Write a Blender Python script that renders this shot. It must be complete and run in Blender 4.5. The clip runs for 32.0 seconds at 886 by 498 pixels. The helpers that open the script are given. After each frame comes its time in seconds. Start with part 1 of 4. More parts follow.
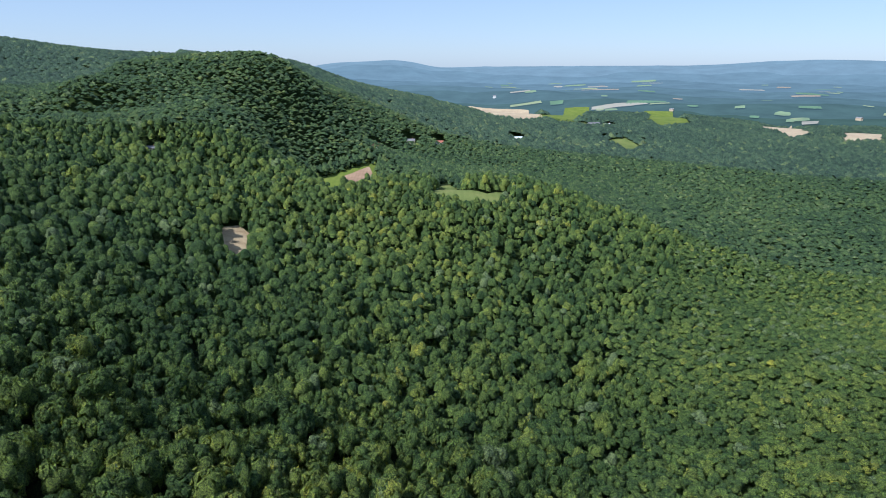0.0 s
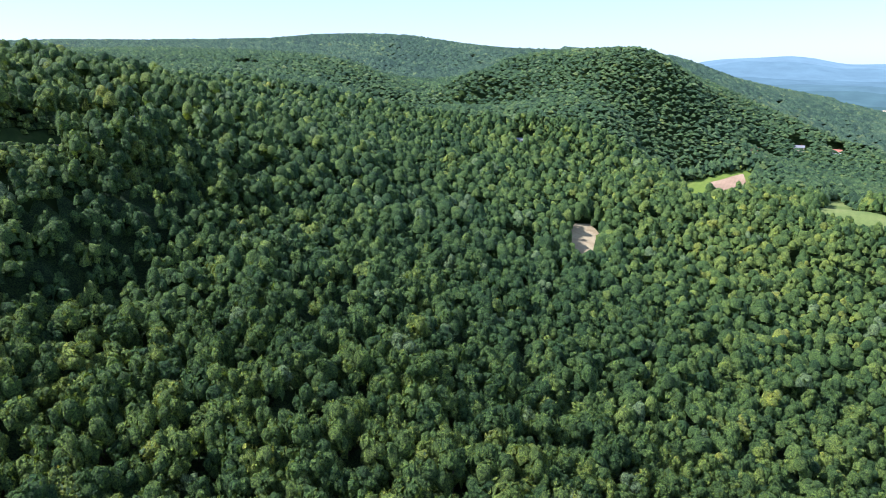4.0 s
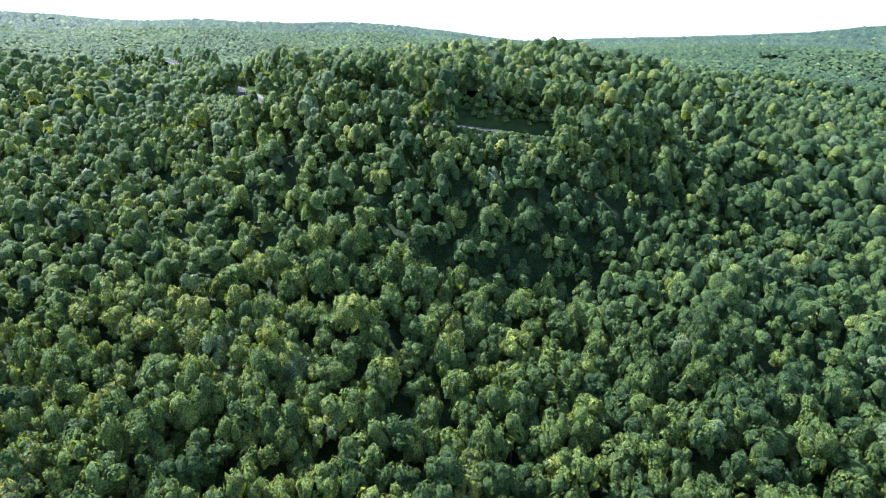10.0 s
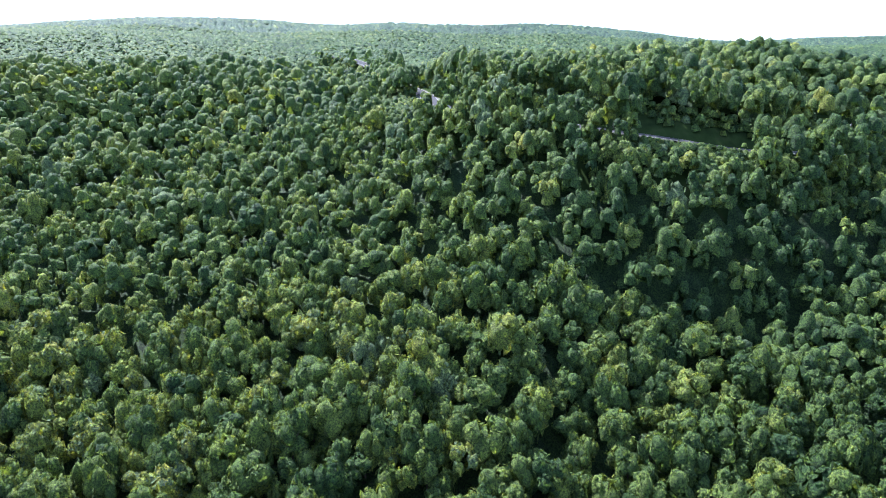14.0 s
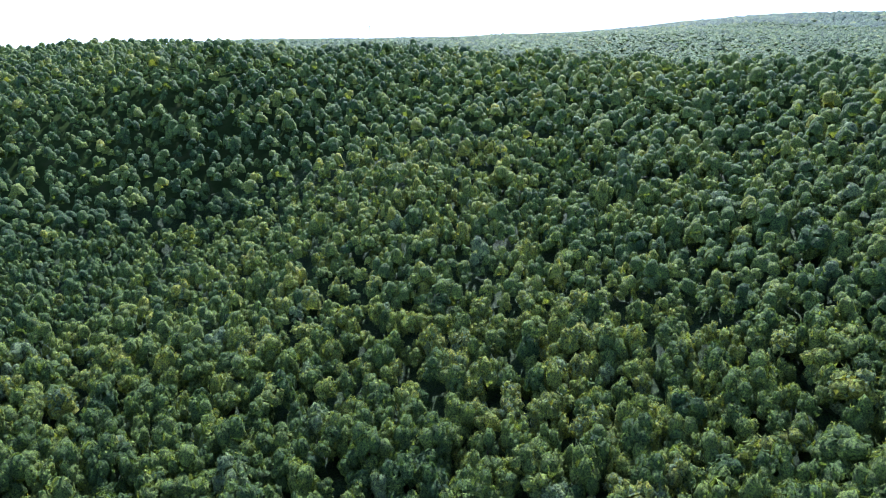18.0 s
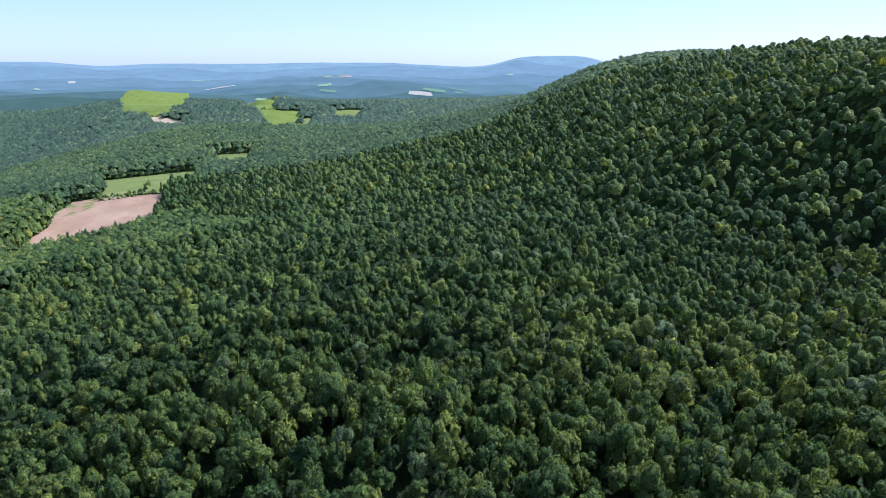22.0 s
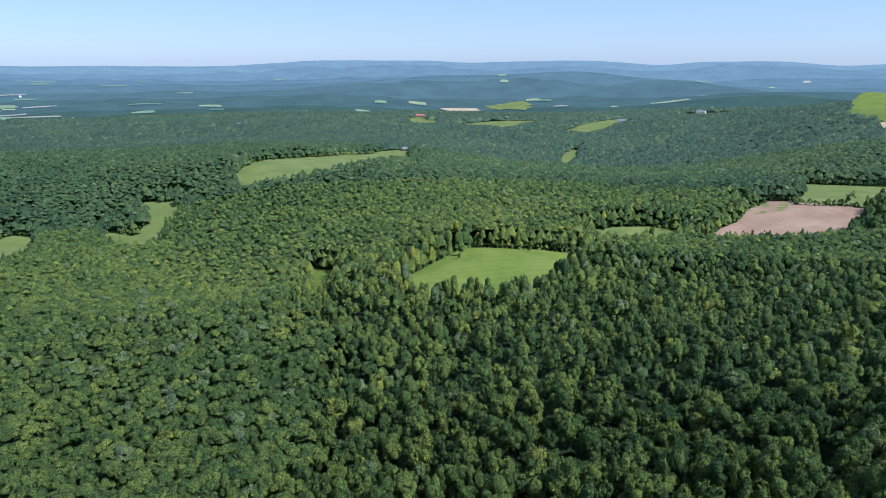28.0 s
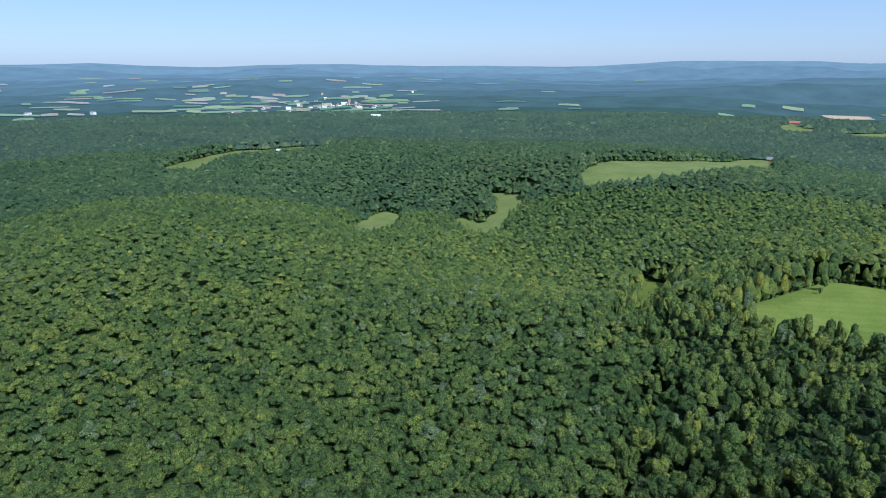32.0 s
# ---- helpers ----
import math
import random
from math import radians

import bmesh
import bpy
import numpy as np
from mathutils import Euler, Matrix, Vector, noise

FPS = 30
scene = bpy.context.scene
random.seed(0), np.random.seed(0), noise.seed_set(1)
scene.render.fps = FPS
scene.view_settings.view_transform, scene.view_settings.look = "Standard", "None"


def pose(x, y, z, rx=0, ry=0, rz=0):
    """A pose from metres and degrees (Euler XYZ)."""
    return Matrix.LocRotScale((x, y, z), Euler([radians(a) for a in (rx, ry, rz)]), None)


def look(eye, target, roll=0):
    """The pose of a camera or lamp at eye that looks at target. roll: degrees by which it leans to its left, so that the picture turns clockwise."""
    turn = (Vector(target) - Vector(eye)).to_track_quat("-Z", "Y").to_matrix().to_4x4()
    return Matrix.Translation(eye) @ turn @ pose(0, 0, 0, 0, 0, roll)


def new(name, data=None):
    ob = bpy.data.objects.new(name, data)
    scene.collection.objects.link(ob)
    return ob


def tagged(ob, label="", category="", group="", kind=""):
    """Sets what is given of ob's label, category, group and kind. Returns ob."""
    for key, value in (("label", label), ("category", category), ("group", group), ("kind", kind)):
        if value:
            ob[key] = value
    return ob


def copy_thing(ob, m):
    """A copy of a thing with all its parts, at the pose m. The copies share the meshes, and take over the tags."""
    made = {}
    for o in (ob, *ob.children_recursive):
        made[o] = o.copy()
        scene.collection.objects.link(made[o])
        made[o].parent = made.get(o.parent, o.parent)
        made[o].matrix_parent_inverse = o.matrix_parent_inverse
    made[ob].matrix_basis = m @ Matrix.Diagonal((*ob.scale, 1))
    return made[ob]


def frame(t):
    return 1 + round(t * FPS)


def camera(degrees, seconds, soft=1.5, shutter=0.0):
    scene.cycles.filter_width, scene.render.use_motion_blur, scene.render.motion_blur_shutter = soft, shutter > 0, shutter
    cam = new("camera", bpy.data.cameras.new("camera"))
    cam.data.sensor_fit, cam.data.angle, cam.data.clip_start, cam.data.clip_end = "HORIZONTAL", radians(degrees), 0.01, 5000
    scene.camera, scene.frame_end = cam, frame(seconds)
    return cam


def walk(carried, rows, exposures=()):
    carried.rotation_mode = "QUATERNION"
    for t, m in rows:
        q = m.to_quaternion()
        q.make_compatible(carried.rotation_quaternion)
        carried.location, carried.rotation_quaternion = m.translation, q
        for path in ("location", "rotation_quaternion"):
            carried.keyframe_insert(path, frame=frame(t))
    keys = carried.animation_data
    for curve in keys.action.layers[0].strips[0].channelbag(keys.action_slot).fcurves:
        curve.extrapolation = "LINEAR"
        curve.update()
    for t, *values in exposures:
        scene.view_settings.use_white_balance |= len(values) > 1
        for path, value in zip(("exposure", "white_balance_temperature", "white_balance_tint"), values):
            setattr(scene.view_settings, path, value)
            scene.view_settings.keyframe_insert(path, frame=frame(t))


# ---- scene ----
cam = camera(65.9, 32.0, soft=0.95)
PATH = [
    (0, pose(-0.00, -0.00, 150.00, 74.945, 0, -0.000)),
    (0.5, pose(0.21, 2.38, 149.91, 74.948, 0, 3.258)),
    (1, pose(0.39, 4.78, 149.80, 74.924, 0, 6.093)),
    (1.5, pose(0.52, 7.21, 149.67, 74.904, 0, 8.883)),
    (2, pose(0.57, 9.66, 149.53, 74.884, 0, 12.919)),
    (2.5, pose(0.55, 12.13, 149.37, 74.843, 0, 16.986)),
    (4.5, pose(-1.66, 21.98, 148.81, 74.654, 0, 35.181)),
    (5, pose(-2.49, 24.09, 148.77, 74.611, 0, 40.450)),
    (5.5, pose(-3.35, 26.14, 148.74, 74.574, 0, 45.179)),
    (6, pose(-4.21, 28.12, 148.70, 74.548, 0, 49.842)),
    (6.5, pose(-5.05, 30.03, 148.66, 74.485, 0, 54.125)),
    (7, pose(-5.88, 31.83, 148.63, 74.453, 0, 57.217)),
    (7.5, pose(-6.76, 33.50, 148.61, 74.460, 0, 58.298)),
    (8, pose(-7.70, 35.03, 148.59, 74.466, 0, 59.832)),
    (8.5, pose(-8.69, 36.41, 148.57, 74.472, 0, 62.480)),
    (9, pose(-9.69, 37.65, 148.54, 74.483, 0, 64.848)),
    (9.5, pose(-10.72, 38.78, 148.52, 74.489, 0, 67.526)),
    (10, pose(-11.79, 39.86, 148.51, 74.486, 0, 71.119)),
    (10.5, pose(-12.96, 40.91, 148.53, 74.500, 0, 74.599)),
    (11, pose(-14.23, 41.89, 148.58, 74.509, 0, 75.447)),
    (11.5, pose(-15.62, 42.73, 148.67, 74.519, 0, 75.408)),
    (12, pose(-17.10, 43.42, 148.77, 74.532, 0, 75.654)),
    (12.5, pose(-18.60, 44.00, 148.84, 74.554, 0, 77.517)),
    (13, pose(-20.14, 44.54, 148.89, 74.581, 0, 80.078)),
    (13.5, pose(-21.72, 45.06, 148.91, 74.602, 0, 82.949)),
    (15.5, pose(-28.86, 46.92, 148.29, 74.583, 0, 98.751)),
    (16, pose(-30.71, 46.95, 148.27, 74.563, 0, 103.998)),
    (16.5, pose(-32.53, 46.89, 148.28, 74.566, 0, 109.262)),
    (17, pose(-34.29, 46.70, 148.30, 74.546, 0, 114.841)),
    (17.5, pose(-36.00, 46.35, 148.30, 74.563, 0, 122.519)),
    (18, pose(-37.69, 45.80, 148.22, 74.539, 0, 132.395)),
    (18.5, pose(-39.30, 45.10, 148.06, 74.545, 0, 142.088)),
    (19, pose(-40.82, 44.23, 147.86, 74.548, 0, 149.998)),
    (19.5, pose(-42.23, 43.22, 147.66, 74.558, 0, 156.532)),
    (20, pose(-43.51, 42.09, 147.47, 74.564, 0, 162.025)),
    (20.5, pose(-44.63, 40.81, 147.30, 74.551, 0, 168.427)),
    (21, pose(-45.59, 39.40, 147.18, 74.567, 0, 175.195)),
    (21.5, pose(-46.37, 37.90, 147.08, 74.587, 0, 181.595)),
    (22, pose(-46.98, 36.35, 147.01, 74.598, 0, 187.120)),
    (22.5, pose(-47.40, 34.73, 146.94, 74.623, 0, 192.534)),
    (23, pose(-47.67, 33.05, 146.91, 74.611, 0, 199.082)),
    (23.5, pose(-47.77, 31.28, 146.91, 74.570, 0, 206.388)),
    (24, pose(-47.66, 29.45, 146.91, 74.532, 0, 213.564)),
    (24.5, pose(-47.35, 27.56, 146.89, 74.557, 0, 219.641)),
    (25, pose(-46.87, 25.67, 146.83, 74.560, 0, 225.281)),
    (25.5, pose(-46.27, 23.79, 146.75, 74.567, 0, 229.178)),
    (27.5, pose(-41.67, 17.27, 145.99, 74.555, 0, 240.871)),
    (28, pose(-40.16, 16.00, 145.91, 74.578, 0, 242.404)),
    (28.5, pose(-38.62, 14.79, 145.85, 74.593, 0, 246.062)),
    (29, pose(-37.07, 13.65, 145.79, 74.605, 0, 250.483)),
    (29.5, pose(-35.53, 12.61, 145.72, 74.571, 0, 254.128)),
    (30, pose(-34.00, 11.69, 145.64, 74.588, 0, 257.080)),
    (30.5, pose(-32.48, 10.89, 145.56, 74.605, 0, 259.458)),
    (31, pose(-30.99, 10.23, 145.45, 74.634, 0, 262.645)),
    (31.5, pose(-29.55, 9.70, 145.30, 74.633, 0, 266.594)),
    (32, pose(-28.12, 9.22, 145.13, 74.622, 0, 271.218)),
]
walk(cam, PATH, [(0, 0.33, 5650, 12), (2.5, 0.62, 5550, 13), (6, 1.55, 5500, 15), (13, 1.85, 5450, 17), (16, 1.8, 5300, 19), (19, 1.25, 5250, 19), (21, 0.88, 5350, 18), (23, 0.58, 5400, 18), (26, 0.36, 5450, 15), (28, 0.35, 5350, 13), (32, 0.18, 5250, 11)])

# ---- sky and sun ----
SUN_TURN, SUN_HEIGHT = 126.0, 48.0        # degrees to the left of +y, degrees up
world = bpy.data.worlds.new("sky")
scene.world = world
world.use_nodes = True
wn, wl = world.node_tree.nodes, world.node_tree.links
sky = wn.new("ShaderNodeTexSky")
sky.sky_type, sky.sun_disc = "NISHITA", False
sky.sun_elevation, sky.sun_rotation = radians(SUN_HEIGHT), radians(-SUN_TURN)
sky.altitude, sky.air_density, sky.dust_density, sky.ozone_density = 400.0, 0.8, 0.6, 2.5
wn["Background"].inputs["Strength"].default_value = 0.10
veil = wn.new("ShaderNodeMix")              # thin summer haze evens the sky out
veil.data_type = "RGBA"
veil.inputs[0].default_value, veil.inputs[7].default_value = 0.45, (4.7, 5.75, 7.2, 1)
wl.new(sky.outputs[0], veil.inputs[6])
wl.new(veil.outputs[2], wn["Background"].inputs["Color"])
sun = new("sun", bpy.data.lights.new("sun", "SUN"))
sun.data.energy, sun.data.angle, sun.data.color = 5.0, radians(0.53), (1.0, 0.95, 0.86)
sx, sy = -math.sin(radians(SUN_TURN)), math.cos(radians(SUN_TURN))
sun.matrix_world = look((0, 0, 900), (-sx * 900, -sy * 900, 900 - 900 * math.tan(radians(SUN_HEIGHT))))

# ---- landform ----
# landform begins
CENTRE = (-20.0, 20.0)
TREE = 15.0                                # how far the crowns stand above the soil
# heights of the tree tops at knots of the relief: x, y, z
NORTH = [(0, 430, 35), (0, 266, 29), (57, 1048, 38), (84, 207, 17), (244, 459, -15), (440, 785, -6), (-77, 176, 60), (-127, 678, 40), (128, 457, 15), (253, 967, 15), (-207, 855, 163), (-260, 851, 166), (-163, 541, 75), (-177, 594, 89), (-198, 671, 108), (-224, 768, 136), (-135, 728, 52), (-141, 767, 71), (-150, 826, 99), (-175, 913, 139), (-114, 973, 93), (-372, 798, 152), (-241, 550, 92), (-274, 633, 111), (-315, 735, 136), (-302, 541, 103), (-258, 1274, 158), (-155, 1341, 116), (-272, 941, 163), (-366, 952, 162), (-235, 972, 154), (-328, 1133, 161), (-323, 915, 163), (-597, 1278, 170), (-531, 1415, 165), (-384, 1565, 151)]
WEST = [(-913, 1213, 207), (-1206, 830, 190), (-539, 1150, 172), (-500, 514, 145), (-322, 262, 142), (-364, 176, 155), (-338, 267, 147), (-338, 70, 144), (-1107, 121, 196), (-1206, -55, 207), (-850, 1219, 205), (-1172, 49, 210), (-288, 2, 117), (-827, -556, 181), (-878, -252, 184), (-362, -175, 151), (-302, -52, 115), (-1129, 64, 205), (-239, 135, 134), (-256, 140, 143), (-221, 131, 117), (-260, 190, 128), (-275, 184, 138), (-240, 196, 116), (-279, 237, 126), (-258, 246, 115), (-299, 65, 138), (-274, 102, 141), (-250, 88, 125), (-222, 49, 102), (-191, 131, 87), (-181, 78, 93), (-158, 158, 86), (-161, 83, 78), (-136, 135, 77), (-148, 22, 71)]
SLOPE = [(-254, -123, 107), (-214, -150, 102), (-157, -152, 75), (-132, -227, 75), (-145, -319, 102), (-235, -326, 153), (-202, -491, 154), (-139, -668, 153), (-368, -305, 158), (-952, -568, 182), (-531, -711, 173), (-186, -222, 78), (-144, -334, 112), (-31, -365, 71), (-38, -143, 67), (-117, -94, 66), (-29, -101, 67), (305, -1879, 28), (-161, -712, 152), (-272, -623, 159), (60, -1056, 68), (-17, -666, 99)]
VALLEY = [(594, -1436, 46), (720, -1488, 53), (-7, -250, 75), (36, -153, 69), (66, -134, 61), (1504, -2063, 32), (644, -699, 1), (741, -471, 12), (440, -850, 54), (167, -40, 38), (125, -52, 38), (612, -675, 7), (1799, -462, -10), (1720, -934, 9), (309, -930, 54), (519, -1010, 53), (264, -1082, 56), (215, -730, 58), (157, -851, 64), (724, -1376, 67), (821, -1198, 51), (467, -1489, 57), (365, -1572, 59), (995, -1442, 43), (724, -1656, 48)]
EAST = [(347, -73, 17), (217, -21, 48), (172, 7, 41), (437, 76, 31), (594, 330, 31), (558, 212, 32), (225, 170, 47), (208, 117, 45), (373, 273, 41), (1355, 590, 18), (1261, 178, 11), (1368, -94, -11)]
PLATEAU = [(-693, 339, 164), (-604, 1286, 175), (-737, 258, 152), (-693, 370, 152), (-598, 519, 151), (-1110, 373, 195), (-1179, 606, 179), (-1178, 359, 204), (-1241, 621, 183), (-689, 361, 153), (-1165, 248, 208), (-504, -471, 161), (-282, -415, 157), (-343, -530, 160), (-532, -480, 165), (-243, -625, 156), (-300, -459, 160), (-826, -794, 183)]
OPEN_NORTH = [(-8, 572, 61), (57, 569, 58), (25, 622, 53), (22, 522, 56), (-113, 703, 49), (-85, 777, 55), (-138, 440, 61), (-126, 402, 54), (-86, 908, 59), (-40, 1812, 66), (231, 1696, 47), (522, 1618, 45), (711, 1433, 29), (783, 1279, 36), (314, 1210, 31)]
OPEN_VALLEY = [(308, -181, 50), (291, -259, 40), (269, -125, 52), (249, -164, 46), (334, -345, 41), (305, -303, 38), (327, -508, 46), (265, -524, 49), (312, -380, 37), (234, -426, 43), (361, -630, 44), (662, -117, 49), (942, -433, 21), (772, -234, 44), (650, -42, 28), (571, -27, 15), (606, 95, 11), (843, 389, 24), (940, 258, 31), (1003, 205, 31), (1211, -1013, 5), (611, -1153, 78), (355, -1052, 68), (428, -1238, 73), (558, -1456, 73), (290, -1230, 72)]
BRINK = [(-400, 88, 151), (-354, 150, 154), (-333, 219, 153), (-327, 247, 150), (-319, 275, 142), (-386, 71, 149), (-363, 122, 152), (-364, 198, 154), (-357, 234, 153), (-346, 254, 150), (-333, 289, 142), (-399, -76, 147), (-430, -34, 148), (-437, 24, 145), (-243, -377, 155), (-335, -318, 155), (-365, -202, 150), (-412, -156, 149), (-465, -35, 148)]    # edge of the plateau
HOLLOW = [(-508, 104, 143), (-607, 119, 146), (-458, 186, 147), (-552, 219, 151), (-428, 274, 145), (-515, 324, 149), (-418, 308, 141), (-501, 364, 144), (-405, 343, 130), (-496, 79, 140), (-596, 86, 143), (-471, 146, 143), (-568, 169, 147), (-465, 243, 146), (-556, 284, 150), (-453, 288, 145), (-541, 337, 149), (-438, 313, 142), (-522, 367, 145), (-419, 357, 131), (-504, -108, 137), (-600, -138, 139), (-538, -54, 138), (-636, -72, 141), (-547, 19, 135), (-646, 14, 137), (-405, -403, 148), (-452, -268, 142), (-532, -328, 145), (-509, -208, 141), (-597, -255, 144), (-573, -56, 139), (-671, -74, 142)]    # the dip behind it
ROUND_HILL = [(-345, 754, 137), (-346, 680, 106), (-300, 690, 112), (-380, 650, 90), (-425, 760, 104), (-505, 900, 124), (-565, 1030, 140), (-445, 660, 118), (-409, 521, 127), (-520, 720, 146), (-352, 828, 159), (-363, 780, 150), (-366, 734, 142), (-367, 700, 135), (-356, 637, 108)]
SKYLINE = [(-1032, -323, 201), (-1082, -266, 206), (-1166, -176, 213), (-1031, -265, 199), (-795, 1284, 201), (-760, 1465, 183), (-695, 1551, 180), (-266, 874, 164), (-1254, 223, 205), (-1243, 363, 201), (-1227, 504, 193), (-1203, 585, 179), (-1405, 757, 186), (-1238, 937, 194), (-1026, 1064, 197), (-909, 1168, 206), (-747, 1356, 189), (-722, 1712, 181), (-674, 1775, 179), (-1015, -261, 193), (-1104, -168, 198), (-1244, 81, 209), (-1338, 821, 192), (-249, -689, 157), (-329, -649, 157), (-611, -700, 172), (-629, -632, 171), (-810, -540, 179), (-767, -349, 178), (-924, -310, 186), (-126, -672, 150)]
FAR_KNOTS = []                             # the plain that rolls away to the far ridges
for turn in (168, 185, 200, 215, 230, 245, 260, 275, 290, 305, 320, 335, 350, 2):
    for away, up in ((2400, -28), (3100, -10), (3700, 22), (4200, 60), (4650, 103)):
        FAR_KNOTS.append((-away * math.sin(math.radians(turn)), away * math.cos(math.radians(turn)), up))
for turn in (20, 35, 50, 65, 80, 95, 110, 125, 140, 152):
    for away, up in ((2000, 186), (3200, 150), (4650, 110)):
        FAR_KNOTS.append((-away * math.sin(math.radians(turn)), away * math.cos(math.radians(turn)), up))


def value_noise(x, y, size, seed):
    """Smooth noise in -1 .. 1 with bumps about size metres across."""
    x, y = np.asarray(x, float) / size + 57.31 * seed, np.asarray(y, float) / size - 31.7 * seed
    ix, iy = np.floor(x), np.floor(y)
    fx, fy = x - ix, y - iy
    fx, fy = fx * fx * (3 - 2 * fx), fy * fy * (3 - 2 * fy)

    def lattice(a, b):
        v = np.sin(a * 127.1 + b * 311.7 + seed * 17.3) * 43758.5453
        return v - np.floor(v)
    low = lattice(ix, iy) * (1 - fx) + lattice(ix + 1, iy) * fx
    high = lattice(ix, iy + 1) * (1 - fx) + lattice(ix + 1, iy + 1) * fx
    return 2 * (low * (1 - fy) + high * fy) - 1


# skyline ridges: degrees to the left of +y, half width, extra height
RIMS = [(177.9, 4.3, 70), (6.0, 4.6, 64), (345, 17, 34), (326, 10, 48), (248, 9, 34), (233, 6, 32), (219, 5, 28), (205, 7, 22), (193, 6, 20), (300, 7, 18), (282, 6, 8)]
# nearer ridges before the skyline: degrees to the left of +y, distance, half width in degrees and in metres, height
RIDGES = [(236, 3500, 17, 330, 62), (214, 3050, 8, 240, 34), (196, 3350, 9, 300, 40), (176, 3000, 6, 260, 30), (340, 3100, 12, 240, 24), (357, 3500, 7, 280, 34), (284, 3700, 14, 300, 30)]


def plate(d):
    return d * d * np.log(d + 1e-9)


KNOTS = np.array(BRINK + HOLLOW + ROUND_HILL + SKYLINE + NORTH + OPEN_NORTH + OPEN_VALLEY + WEST + PLATEAU + SLOPE + VALLEY + EAST + FAR_KNOTS, float)
KNOTS_AT = KNOTS[:, :2] / 1000.0
_n = len(KNOTS)
_a = np.zeros((_n + 3, _n + 3))
_a[:_n, :_n] = plate(np.hypot(*(KNOTS_AT[:, None] - KNOTS_AT[None]).transpose(2, 0, 1))) + 2e-4 * np.eye(_n)
_a[:_n, _n], _a[:_n, _n + 1:], _a[_n, :_n], _a[_n + 1:, :_n] = 1, KNOTS_AT, 1, KNOTS_AT.T
BENDS = np.linalg.solve(_a, np.r_[KNOTS[:, 2], 0, 0, 0])


def canopy(x, y):
    """Height of the tree tops, before the roughness of single trees."""
    x, y = np.asarray(x, float), np.asarray(y, float)
    flat = np.stack([x.ravel(), y.ravel()], 1) / 1000.0
    z = BENDS[-3] + flat @ BENDS[-2:]
    for k in range(_n):
        z = z + BENDS[k] * plate(np.hypot(flat[:, 0] - KNOTS_AT[k, 0], flat[:, 1] - KNOTS_AT[k, 1]))
    z = z.reshape(x.shape)
    away = np.hypot(x - CENTRE[0], y - CENTRE[1])
    far = np.clip((away - 500) / 1800, 0, 1)
    turn = np.degrees(np.arctan2(-(x - CENTRE[0]), y - CENTRE[1])) % 360
    for middle, wide, up in RIMS:          # long ridges on the skyline
        off = (turn - middle + 180) % 360 - 180
        z = z + up * np.exp(-(off / wide) ** 4) * np.clip((away - 4100) / 450, 0, 1)
    for middle, reach, wide, deep, up in RIDGES:
        off = (turn - middle + 180) % 360 - 180
        wave = reach + 160 * np.sin(np.radians(turn) * 11 + reach)
        z = z + up * np.exp(-(off / wide) ** 4 - ((away - wave) / deep) ** 2) * (1 + 0.25 * value_noise(x, y, 500, 15))
    z = z + np.clip((away - 2500) / 500, 0, 1) * np.clip((4700 - away) / 300, 0, 1) * (value_noise(x, y, 620, 8) * 11 + value_noise(x, y, 260, 9) * 5)
    z = z + value_noise(x, y, 70, 3) * 1.5 + far * (value_noise(x, y, 420, 5) * 7 + value_noise(x, y, 180, 6) * 3)
    return z


ROAD = [(-760, -30), (-680, 5), (-591, 23), (-530, 38), (-471, 49), (-390, 62), (-330, 60), (-300, 66), (-268, 84), (-250, 108),
        (-241, 134), (-240, 160), (-246, 190), (-260, 214), (-272, 236), (-280, 262), (-284, 290)]
ROAD_Z = [154, 150, 145, 139, 134, 131, 131, 131, 130, 127, 124, 120, 118, 116, 115, 113, 109]


def from_road(x, y):
    """Metres from the road's middle, plus on the uphill side and minus on the downhill side; the road's height there; how far along."""
    x, y = np.asarray(x, float), np.asarray(y, float)
    near, level, side, along = np.full(x.shape, 1e9), np.zeros(x.shape), np.ones(x.shape), np.zeros(x.shape)
    for k in range(len(ROAD) - 1):
        (ax, ay), (bx, by) = ROAD[k], ROAD[k + 1]
        ex, ey = bx - ax, by - ay
        u = np.clip(((x - ax) * ex + (y - ay) * ey) / (ex * ex + ey * ey), 0, 1)
        d = np.hypot(x - ax - u * ex, y - ay - u * ey)
        closer = d < near
        level = np.where(closer, ROAD_Z[k] + (ROAD_Z[k + 1] - ROAD_Z[k]) * u, level)
        side = np.where(closer, np.sign(ex * (y - ay) - ey * (x - ax)), side)
        along, near = np.where(closer, k + u, along), np.minimum(d, near)
    return near * side, level, along


